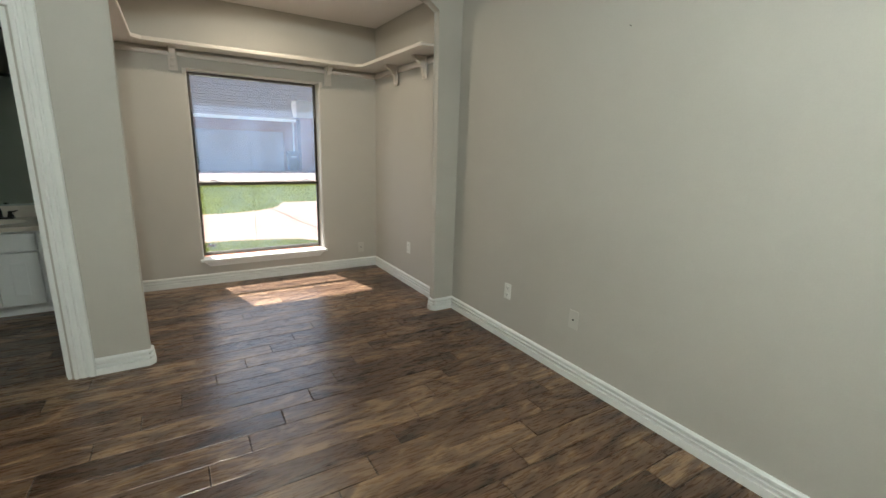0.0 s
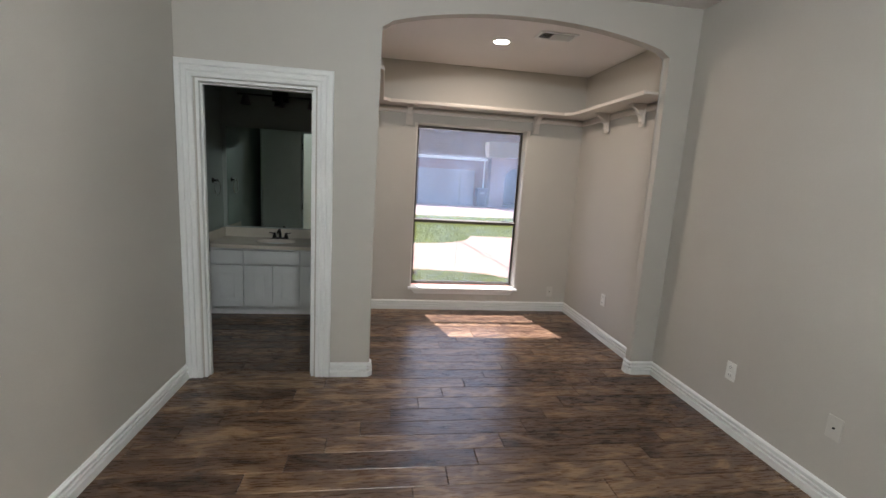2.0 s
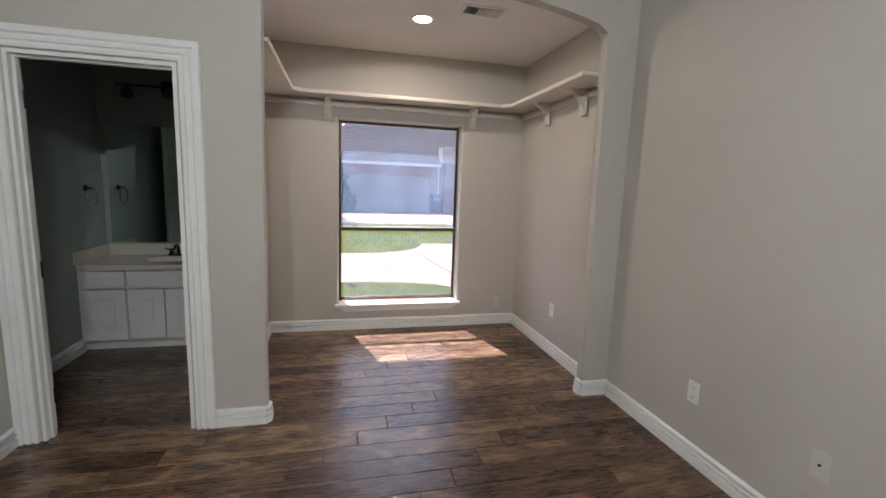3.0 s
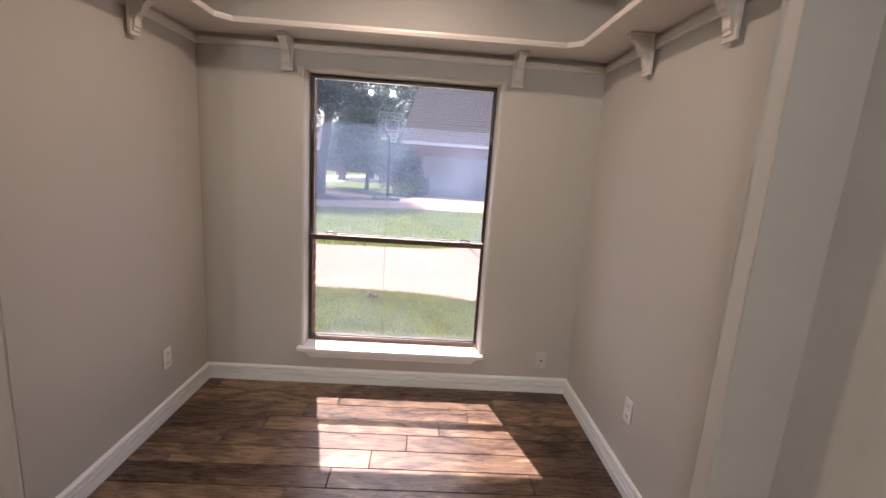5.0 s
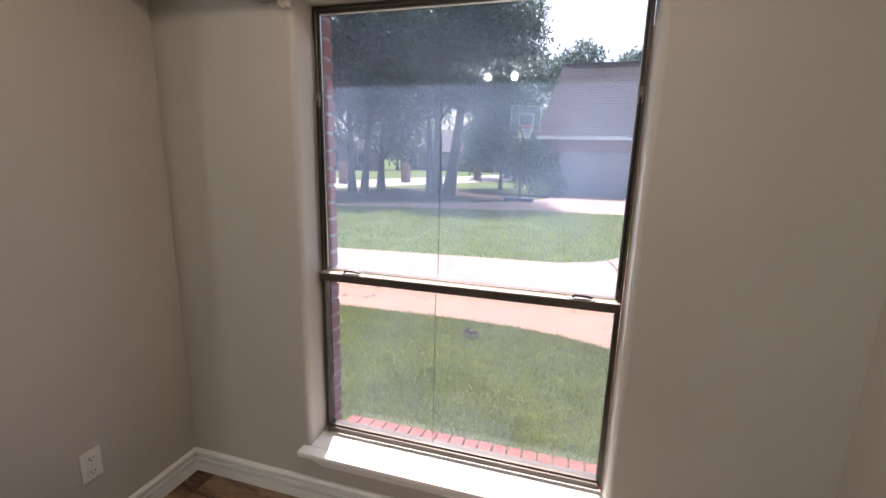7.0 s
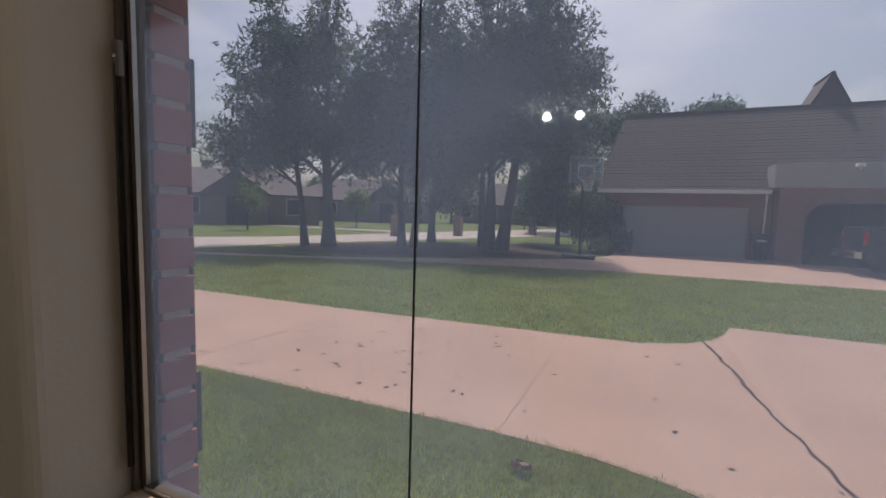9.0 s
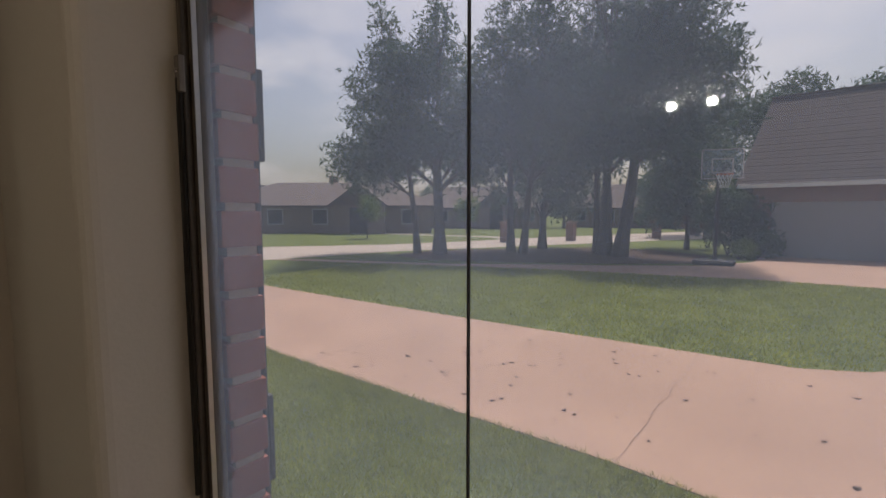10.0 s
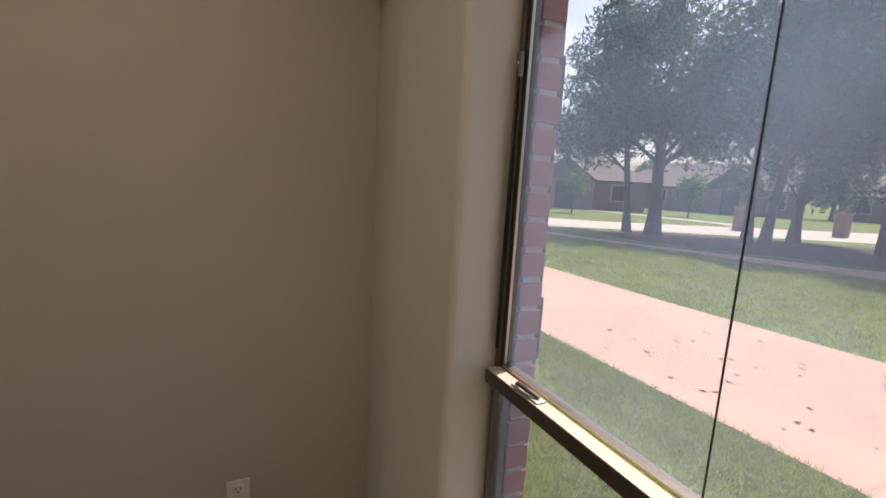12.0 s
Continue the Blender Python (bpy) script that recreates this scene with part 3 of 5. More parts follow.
# ---- ceiling fixtures ----
def recessed_light(x, y, z, watts, color):
    o = empty("recessed_light", (x, y, z), "lit round recessed ceiling light with white trim", "ceiling light", "recessed lights")
    bm = bmesh.new()
    lathe(bm, [(0.085, 0), (0.084, -0.005), (0.070, -0.008), (0.064, -0.004), (0.062, 0)], (x, y, z), 28)
    part("trim_ring", bm, M_TRIM, o)
    bm = bmesh.new()
    lathe(bm, [(0.061, -0.001), (0.060, -0.0075), (0.02, -0.009)], (x, y, z), 28)
    part("lens", bm, M_BULB, o, "glowing warm lens")
    recessed_lamp(x, y, z, watts, color)


recessed_light(0.835, 4.30, CEIL_A, 3.4, (1.0, 0.82, 0.62))


def globe_light(x, y, z):
    o = empty("globe_light", (x, y, z), "lit round globe ceiling light on a white base", "ceiling light", "globe lights")
    part("base", lathe(bmesh.new(), [(0.07, 0), (0.068, -0.012), (0.04, -0.03), (0.034, -0.05)], (x, y, z), 24), M_TRIM, o)
    pr = [(0.050 * math.sin(math.pi * (0.12 + 0.86 * k / 12)), 0.050 * math.cos(math.pi * (0.12 + 0.86 * k / 12))) for k in range(13)]
    part("globe", lathe(bmesh.new(), pr, (x, y, z - 0.095), 24), M_GLOBE, o, "glowing white globe", True)


globe_light(-0.09, 0.24, CEIL)
globe_light(0.30, 0.24, CEIL)

vent = empty("ceiling_vent", (1.21, 4.03, CEIL_A), "white metal ceiling air vent with angled slats", "air vent")
bm = bmesh.new()
vx, vy = 1.21, 4.03
for a, b in (((vx - 0.155, vy - 0.09), (vx + 0.155, vy - 0.065)), ((vx - 0.155, vy + 0.065), (vx + 0.155, vy + 0.09)), ((vx - 0.155, vy - 0.065), (vx - 0.13, vy + 0.065)), ((vx + 0.13, vy - 0.065), (vx + 0.155, vy + 0.065))):
    box(bm, (*a, CEIL_A - 0.008), (*b, CEIL_A - 0.0005), 0.002)
part("frame", bm, M_TRIM, vent)
# Solid sheet behind the slats: the duct's shade is put in as near-black colour.
part("backing", bbox((vx - 0.13, vy - 0.065, CEIL_A - 0.003), (vx + 0.13, vy + 0.065, CEIL_A - 0.001)), M_DARK, vent, "near-black sheet for the shade in the duct")
for i in range(12):
    x = vx - 0.12 + i * 0.0218
    tilt = -50 if i < 4 else (0 if i < 8 else 50)
    m = Matrix.Translation((x, vy, CEIL_A - 0.009)) @ Matrix.Rotation(radians(tilt if tilt else 62), 4, "Y")
    part("slat", bbox((-0.0095, -0.064, -0.0006), (0.0095, 0.064, 0.0006), 0, m), M_TRIM, vent)

# ---- bathroom ----
VY, VH = 4.90, 0.690
vanity = empty("vanity_cabinet", ((BL + BR) / 2, VY, 0), "white painted bathroom vanity cabinet with raised-panel doors", "cabinet")
bm = bbox((BL + 0.003, VY + 0.02, 0.075), (BR - 0.003, BB - 0.002, VH))
box(bm, (BL + 0.003, VY + 0.06, 0.0), (BR - 0.003, BB - 0.002, 0.075))
part("body", bm, M_CAB, vanity)


def raised_panel(name, x0, x1, z0, z1, inner):
    bm = bbox((x0, VY - 0.022, z0), (x1, VY + 0.0195, z1), 0.004)
    p = part(name, bm, M_CAB, vanity)
    if inner:
        e = 0.05
        bm = bmesh.new()
        a = [bm.verts.new((x, VY - 0.0192, z)) for x, z in ((x0 + e, z0 + e), (x1 - e, z0 + e), (x1 - e, z1 - e), (x0 + e, z1 - e))]
        e2 = e + 0.012
        c2 = [bm.verts.new((x, VY - 0.014, z)) for x, z in ((x0 + e2, z0 + e2), (x1 - e2, z0 + e2), (x1 - e2, z1 - e2), (x0 + e2, z1 - e2))]
        e3 = e2 + 0.022
        d2 = [bm.verts.new((x, VY - 0.024, z)) for x, z in ((x0 + e3, z0 + e3), (x1 - e3, z0 + e3), (x1 - e3, z1 - e3), (x0 + e3, z1 - e3))]
        for r0, r1 in ((a, c2), (c2, d2)):
            for i in range(4):
                bm.faces.new((r0[i], r0[(i + 1) % 4], r1[(i + 1) % 4], r1[i]))
        bm.faces.new(d2)
        part("raised_panel", bm, M_CAB, p)


vw = [(-1.755, -1.452), (-1.430, -1.176), (-1.166, -0.912), (-0.890, -0.565)]
for x0, x1 in vw:
    raised_panel("cabinet_door", x0, x1, 0.10, 0.520, True)
for x0, x1 in ((-1.755, -1.452), (-1.430, -0.912), (-0.890, -0.565)):
    raised_panel("drawer_front", x0, x1, 0.538, 0.670, False)
top = empty("bathroom_countertop", ((BL + BR) / 2, VY, VH), "cream cultured marble vanity top with integral basin", "countertop")
bm = bmesh.new()
bx, by, rx, ry = -1.2, 5.16, 0.20, 0.14
seg = 32
z1 = VH + 0.035
ring = [bm.verts.new((bx + rx * math.cos(2 * math.pi * i / seg), by + ry * math.sin(2 * math.pi * i / seg), z1)) for i in range(seg)]
x0, x1, y0, y1 = BL + 0.002, BR - 0.002, VY - 0.03, BB - 0.001


def on_rect(i):
    a = 2 * math.pi * i / seg
    dx, dy = math.cos(a), math.sin(a)
    t = min(((x1 - bx) / dx if dx > 1e-9 else 1e9), ((x0 - bx) / dx if dx < -1e-9 else 1e9), ((y1 - by) / dy if dy > 1e-9 else 1e9), ((y0 - by) / dy if dy < -1e-9 else 1e9))
    return (bx + dx * t, by + dy * t)


outer = [bm.verts.new((*on_rect(i), z1)) for i in range(seg)]
lower = [bm.verts.new((v.co.x, v.co.y, VH + 0.001)) for v in outer]
bowl = [ring]
for s, h in ((0.93, -0.03), (0.75, -0.08), (0.4, -0.11), (0.1, -0.115)):
    bowl.append([bm.verts.new((bx + rx * s * math.cos(2 * math.pi * i / seg), by + ry * s * math.sin(2 * math.pi * i / seg), z1 + h)) for i in range(seg)])
for r0, r1 in [(outer, ring), (outer, lower)] + list(zip(bowl, bowl[1:])):
    for i in range(seg):
        bm.faces.new((r0[i], r0[(i + 1) % seg], r1[(i + 1) % seg], r1[i]))
bm.faces.new(bowl[-1])
part("slab", bm, M_MARBLE, top)
part("backsplash", bbox((BL + 0.021, BB - 0.02, z1), (BR - 0.003, BB - 0.002, z1 + 0.1), 0.004), M_MARBLE, top)
part("side_splash", bbox((BL + 0.002, VY - 0.02, z1), (BL + 0.02, BB - 0.002, z1 + 0.1), 0.004), M_MARBLE, top)
faucet = empty("faucet", (-1.2, 5.35, z1), "dark metal two-handle bathroom faucet on the vanity top", "faucet")
fx, fy = -1.2, 5.345
part("base_plate", bbox((fx - 0.085, fy - 0.025, z1 + 0.0005), (fx + 0.085, fy + 0.025, z1 + 0.015), 0.006), M_BLACKMETAL, faucet)
part("spout", tube(bmesh.new(), [(fx, fy, z1 + 0.015), (fx, fy - 0.005, z1 + 0.07), (fx, fy - 0.03, z1 + 0.105), (fx, fy - 0.08, z1 + 0.10), (fx, fy - 0.11, z1 + 0.075)], [0.015, 0.013, 0.012, 0.011, 0.011], 10), M_BLACKMETAL, faucet, smooth=True)
for s in (-1, 1):
    bm = bmesh.new()
    lathe(bm, [(0.022, 0.0), (0.02, 0.015), (0.013, 0.03), (0.016, 0.045), (0.006, 0.052)], (fx + s * 0.06, fy, z1 + 0.014), 14)
    tube(bm, [(fx + s * 0.06, fy, z1 + 0.055), (fx + s * 0.11, fy - 0.01, z1 + 0.068)], [0.007, 0.005], 8)
    part("handle", bm, M_BLACKMETAL, faucet)
mirror = empty("bathroom_mirror", (-1.15, BB, 0.86), "large frameless wall mirror above the vanity", "mirror")
part("mirror_glass", bbox((BL + 0.045, BB - 0.008, 0.838), (BR - 0.02, BB - 0.002, 1.88)), M_MIRROR, mirror)
tr = empty("towel_ring", (BL, 5.14, 1.325), "dark metal towel ring on the bathroom wall", "towel ring")
part("rosette", lathe(bmesh.new(), [(0.028, 0), (0.026, 0.008), (0.012, 0.014), (0.010, 0.045), (0.015, 0.05)], (BL, 5.14, 1.325), 16, Matrix.Rotation(radians(90), 4, "Y")), M_BLACKMETAL, tr)
part("ring", tube(bmesh.new(), [(BL + 0.045, 5.14 + 0.075 * math.sin(2 * math.pi * i / 28), 1.25 + 0.075 * math.cos(2 * math.pi * i / 28)) for i in range(29)], 0.005, 8), M_CHROME, tr)
vl = empty("vanity_light", (-1.2, BB, 2.22), "unlit dark metal vanity light bar with three shades", "wall light")
part("bar", tube(bmesh.new(), [(-1.62, BB - 0.06, 2.21), (-0.78, BB - 0.06, 2.21)], 0.009, 8), M_BLACKMETAL, vl)
part("back_plate", bbox((-1.28, BB - 0.05, 2.16), (-1.12, BB - 0.001, 2.26), 0.006), M_BLACKMETAL, vl)
for x in (-1.53, -1.2, -0.87):
    bm = bmesh.new()
    lathe(bm, [(0.02, 0.0), (0.03, -0.02), (0.045, -0.07), (0.055, -0.10), (0.05, -0.10), (0.02, -0.02)], (x, BB - 0.085, 2.205), 16)
    part("shade", bm, mat("shade_glass", (0.05, 0.05, 0.05), (0.08, 0.08, 0.08), 5, 0.3), vl)

# ---- floor planks ----
ROW, LEN, SHIFT = 0.1412, 0.998, 0.181
plank_meshes = {}


def plank(x0, x1, y):
    """One tile from x0 to x1; equal lengths share a mesh."""
    w = round(x1 - x0, 3)
    if w not in plank_meshes:
        g, c = 0.0018, 0.0022
        bm = bmesh.new()
        vb = [bm.verts.new((a, b, -0.005)) for a, b in ((g, g), (w - g, g), (w - g, ROW - g), (g, ROW - g))]
        vm = [bm.verts.new((v.co.x, v.co.y, -c)) for v in vb]
        vt = [bm.verts.new((v.co.x + (c if v.co.x < w / 2 else -c), v.co.y + (c if v.co.y < ROW / 2 else -c), 0.0)) for v in vb]
        for q0, q1 in ((vb, vm), (vm, vt)):
            for i in range(4):
                bm.faces.new((q0[i], q0[(i + 1) % 4], q1[(i + 1) % 4], q1[i]))
        bm.faces.new(vt)
        p = finish("plank", bm, M_PLANK, floor)
        plank_meshes[w] = p.data
    else:
        p = new("plank", plank_meshes[w])
        p.parent = floor
    p.location = (x0, y, 0)


for r in range(-13, 23):
    y = 2.241 + r * ROW
    lo, hi = (XL - 0.03, XR + 0.03) if y + ROW < D + 0.03 else (BL - 0.03, AR + 0.03)
    if y + ROW > W + 0.1:
        hi = BR
    x = 0.077 + r * SHIFT
    x -= math.ceil((x - lo) / LEN) * LEN
    while x < hi:
        a, b = max(x, lo), min(x + LEN, hi)
        if b - a > 0.02:
            plank(a, b, y)
        x += LEN
rest = tagged(finish("floor_rear", bbox((XL, REAR, -0.0055), (XR, 2.241 - 13 * ROW, -0.0005)), M_PLANK, floor), kind="")

# ---- outer wall of the house ----
M_CONC = mat("drive_concrete", (0.285, 0.182, 0.128), (0.378, 0.25, 0.178), 0.9, 0.9, 0.35, 45)
holed_wall("wall_outer", -0.40, 4.2, 2.62, 5.385, 0.05, 0.244, 1.438, 0.20, 2.06, M_MORTAR, "red brick outer wall with pale mortar", 0)
tagged(finish("foundation", bbox((-2.6, 5.36, -0.4), (4.2, 5.47, -0.002)), M_CONC), "concrete house foundation", "foundation", kind="structure")
tagged(finish("eave", bbox((-3.0, 5.36, 2.62), (4.4, 5.86, 2.76)), M_TRIM), "white painted soffit and fascia of the roof overhang", "eave", kind="structure")
outer = bpy.data.objects["wall_outer"]
brick_mesh = None


def brick(at, size):
    """size shares one unit mesh, scaled."""
    global brick_mesh
    if brick_mesh is None:
        bm = bbox((-0.5, -0.5, -0.5), (0.5, 0.5, 0.5), 0.03)
        o = finish("brick", bm, M_BRICK, outer)
        brick_mesh = o.data
    else:
        o = new("brick", brick_mesh)
        o.parent = outer
    o.location, o.scale = at, size
    return o


rng = random.Random(4)
for i in range(26):
    z = 0.225 + i * 0.0715
    for x in (0.252, 1.43):
        s = 1 if x < 1 else -1
        brick((x - s * 0.052 + rng.uniform(-0.0015, 0.0015), 5.408, z + 0.03), (0.1, 0.066, 0.0575 + rng.uniform(-0.003, 0.003)))
for i in range(18):
    o = brick((0.285 + i * 0.0655, 5.445, 0.196), (0.057, 0.15, 0.07))
    o.rotation_euler.x = radians(-9)
shutter = empty("shutter", (0.1, 5.48, 0.3), "dark louvred shutter beside the window on brick", "shutter")
part("stile", bbox((0.17, 5.441, 0.22), (0.236, 5.451, 2.06), 0.003), M_BLACKPLASTIC, shutter)
for z0, z1 in ((1.585, 1.74), (1.01, 1.17), (0.42, 0.58)):
    part("hinge_block", bbox((0.176, 5.4515, z0), (0.234, 5.462, z1), 0.003), M_BLACKPLASTIC, shutter)
for i in range(34):
    part("louvre", bbox((-0.14, -0.004, -0.022), (0.146, 0.004, 0.022), 0.002, Matrix.Translation((0.02, 5.463, 0.27 + i * 0.0535)) @ Matrix.Rotation(radians(25), 4, "X")), M_BLACKPLASTIC, shutter)
part("stile", bbox((-0.185, 5.441, 0.22), (-0.123, 5.451, 2.06), 0.003), M_BLACKPLASTIC, shutter)

# ---- ground, drives and street ----
G = -0.15
M_GRASS = mat("lawn_grass", (0.046, 0.068, 0.013), (0.128, 0.155, 0.040), 1.5, 0.9, 1.0, 28, spec=0.1)
M_BLADE = mat("grass_blades", (0.165, 0.195, 0.026), (0.35, 0.375, 0.080), 2.2, 0.8, 0.0, 20, island=True, spec=0.2)
M_STREET = mat("street_concrete", (0.28, 0.235, 0.195), (0.35, 0.30, 0.25), 0.7, 0.9, 0.3, 40)
M_MULCH = mat("mulch", (0.035, 0.022, 0.016), (0.085, 0.055, 0.04), 3, 0.95, 1.0, 25, spec=0.1)
M_LEAF = mat("juniper_foliage", (0.028, 0.056, 0.036), (0.082, 0.135, 0.080), 0.9, 0.75, 0.0, 8, island=True, spec=0.25)
M_LEAF2 = mat("light_foliage", (0.06, 0.10, 0.02), (0.16, 0.22, 0.06), 0.9, 0.75, 0.0, 8, island=True, spec=0.25)


def let_light_through(m, share):
    """Thin leaves pass part of the light that falls on them."""
    n, l = links(m)
    b, out = n["Principled BSDF"], n["Material Output"]
    t = n.new("ShaderNodeBsdfTranslucent")
    l.new(b.inputs["Base Color"].links[0].from_socket, t.inputs[0])
    x = n.new("ShaderNodeMixShader")
    x.inputs[0].default_value = share
    l.new(b.outputs[0], x.inputs[1])
    l.new(t.outputs[0], x.inputs[2])
    l.new(x.outputs[0], out.inputs[0])


for leafy in (M_LEAF, M_LEAF2, M_BLADE):
    let_light_through(leafy, 0.45)
M_BARK = mat("bark", (0.035, 0.028, 0.024), (0.085, 0.07, 0.06), 5, 0.9, 0.8, 40, stretch=(1, 1, 0.25))
M_ROOF = mat("roof_shingles", (0.070, 0.055, 0.051), (0.125, 0.098, 0.088), 3, 0.9, 0.5, 30)
M_HBRICK = mat("far_brick", (0.17, 0.095, 0.075), (0.30, 0.19, 0.155), 7, 0.85, 0.5, 30)
M_HTAN = mat("far_tan_brick", (0.14, 0.10, 0.078), (0.22, 0.165, 0.128), 7, 0.85, 0.5, 30)
M_GDOOR = mat("garage_door_paint", (0.26, 0.25, 0.255), (0.32, 0.31, 0.315), 3, 0.6, 0.1, 40)
M_FASCIA = mat("fascia_paint", (0.36, 0.32, 0.30), (0.44, 0.40, 0.37), 2, 0.6, 0.1, 40)
M_BLUECAR = mat("truck_paint", (0.012, 0.014, 0.020), (0.022, 0.025, 0.034), 3, 0.25, 0.0, 20)
M_RED = mat("tail_lens", (0.35, 0.02, 0.02), (0.45, 0.03, 0.03), 3, 0.2, 0.0, 20)
M_RUBBER = mat("tyre_rubber", (0.012, 0.012, 0.012), (0.025, 0.025, 0.025), 8, 0.85, 0.2, 40)
M_POLYC = glass_material("backboard_acrylic", (0.93, 0.94, 0.96), 0.10)

tagged(finish("ground", bbox((-500, -500, G - 0.3), (500, 900, G)), M_GRASS), "mown green lawn reaching the horizon", "lawn", kind="structure")


def flat(name, pts, top, material, label, category):
    bm = bmesh.new()
    lo = [bm.verts.new((x, y, G - 0.1)) for x, y in pts]
    hi = [bm.verts.new((x, y, top)) for x, y in pts]
    bm.faces.new(lo[::-1])
    bm.faces.new(hi)
    for i in range(len(pts)):
        j = (i + 1) % len(pts)
        bm.faces.new((lo[i], lo[j], hi[j], hi[i]))
    return tagged(finish(name, bm, material), label, category, kind="structure")


near = [(-14, 8.0), (-3.6, 7.77), (-1.4, 7.84), (0.1, 7.89), (0.8, 7.86), (1.23, 7.78), (1.7, 7.62), (2.3, 7.2), (2.9, 6.6), (3.6, 5.9), (16, 5.9)]
far = [(16, 13.4), (8, 12.85), (4.9, 12.5), (2.4, 12.45), (2.25, 11.95), (2.05, 11.55), (1.72, 11.2), (1.14, 10.9), (-0.1, 10.8), (-2.6, 10.58), (-7.7, 10.32), (-14, 10.1)]
drive = flat("pavement_drive", near + far, G + 0.010, M_CONC, "pinkish concrete driveway with cracks and joints", "driveway")
flat("pavement_neighbour_drive", [(-14, 13.4), (-12.1, 14.3), (-4.6, 17.05), (0.46, 18.3), (6, 18.65), (16, 19.6), (16, 25.2), (7.0, 25.2), (6.5, 26.0), (0.3, 26.0), (0.2, 23.2), (-1.1, 20.9), (-3.5, 19.2), (-8.4, 16.15), (-13, 14.5)], G + 0.008, M_CONC, "pale concrete driveway leading to the garage", "driveway")
flat("road", [(-15.5, 2), (-14.2, 12), (-13.4, 16), (-12.8, 19), (-9.1, 26.7), (-4.8, 35.5), (2, 50), (8, 66), (2, 68), (-6, 52), (-12.5, 34), (-14.2, 28), (-16.2, 22), (-20.5, 16), (-24, 2)], G + 0.006, M_STREET, "light concrete residential street", "street")
flat("mulch_bed", [(-11.6, 17.6), (-9.5, 17.0), (-6.5, 18.2), (-3.2, 20.0), (-1.4, 21.6), (-1.2, 24.5), (-3.5, 26.8), (-6.5, 26.6), (-9.5, 23.4), (-11.8, 20.4)], G + 0.012, M_MULCH, "dark mulch bed under the trees", "mulch bed")
flat("pavement_far_walk", [(-40, 30.5), (-15.5, 31.5), (-13.4, 30.2), (-13.0, 31.2), (-15.0, 33.0), (-40, 32.0)], G + 0.009, M_STREET, "light concrete walk across the street", "pavement")


def crack(path, width, name, label):
    bm = bmesh.new()
    r2 = random.Random(len(path))
    pts = []
    for (x0, y0), (x1, y1) in zip(path, path[1:]):
        for k in range(7):
            t = k / 7
            pts.append((x0 + (x1 - x0) * t + r2.uniform(-0.02, 0.02), y0 + (y1 - y0) * t))
    pts.append(path[-1])
    rows = []
    for i, (x, y) in enumerate(pts):
        p, q = Vector(pts[max(i - 1, 0)]), Vector(pts[min(i + 1, len(pts) - 1)])
        d = (q - p).normalized()
        w = width * r2.uniform(0.4, 1.0)
        rows.append((bm.verts.new((x - d.y * w, y + d.x * w, G + 0.0142)), bm.verts.new((x + d.y * w, y - d.x * w, G + 0.0142))))
    for a, b in zip(rows, rows[1:]):
        bm.faces.new((a[0], a[1], b[1], b[0]))
    return finish(name, bm, M_MULCH if width > 0.02 else M_GROUT, drive, label)


crack([(1.90, 11.45), (2.03, 10.46), (2.12, 9.43), (2.23, 8.6), (2.36, 7.4)], 0.0205, "joint", "weedy expansion joint")
crack([(-3.18, 7.8), (-3.15, 8.5), (-3.05, 9.3), (-2.95, 10.5)], 0.004, "joint", "thin control joint")
crack([(0.15, 7.9), (0.20, 9.2), (0.24, 10.8)], 0.0018, "joint", "thin control joint")
crack([(-7.0, 7.9), (-7.0, 10.3)], 0.008, "joint", "thin control joint")


def blades(name, n, region, hmin, hmax, wid, seed, label, beyond=False):
    r = np.random.RandomState(seed)
    x = r.uniform(region[0], region[1], n)
    y = r.uniform(region[2], region[3], n)
    ex = np.interp(x, [-3.6, -1.4, 0.1, 0.8, 1.23, 1.7, 2.3, 2.9, 3.6], [7.77, 7.84, 7.89, 7.86, 7.78, 7.62, 7.2, 6.6, 5.9])
    keep = y < ex + r.normal(0, 0.025, n)
    if beyond:
        fx = np.interp(x, [-7.7, -2.6, -0.1, 1.14, 1.72, 2.05, 2.25, 2.4, 4.9, 8], [10.32, 10.58, 10.8, 10.9, 11.2, 11.55, 11.95, 12.45, 12.5, 12.85])
        nx = np.interp(x, [-12.1, -4.6, 0.46, 6, 16], [14.3, 17.05, 18.3, 18.65, 19.6])
        keep = (y > fx + r.normal(0, 0.03, n)) & (y < nx + r.normal(-0.05, 0.04, n))
    x, y = x[keep], y[keep]
    n = len(x)
    a = r.uniform(0, 6.283, n)
    h = r.uniform(hmin, hmax, n)
    w = wid * r.uniform(0.6, 1.3, n)
    lean = r.uniform(0.2, 1.1, n) * h
    b = r.uniform(0, 6.283, n)
    v = np.zeros((n, 3, 3))
    v[:, 0] = np.stack([x - np.cos(a) * w, y - np.sin(a) * w, np.full(n, G - 0.002)], 1)
    v[:, 1] = np.stack([x + np.cos(a) * w, y + np.sin(a) * w, np.full(n, G - 0.002)], 1)
    v[:, 2] = np.stack([x + np.cos(b) * lean, y + np.sin(b) * lean, G + h], 1)
    me = bpy.data.meshes.new(name)
    me.from_pydata(v.reshape(-1, 3).tolist(), [], np.arange(n * 3).reshape(-1, 3).tolist())
    me.materials.append(M_BLADE)
    return tagged(new(name, me), label, "grass", kind="stuff")


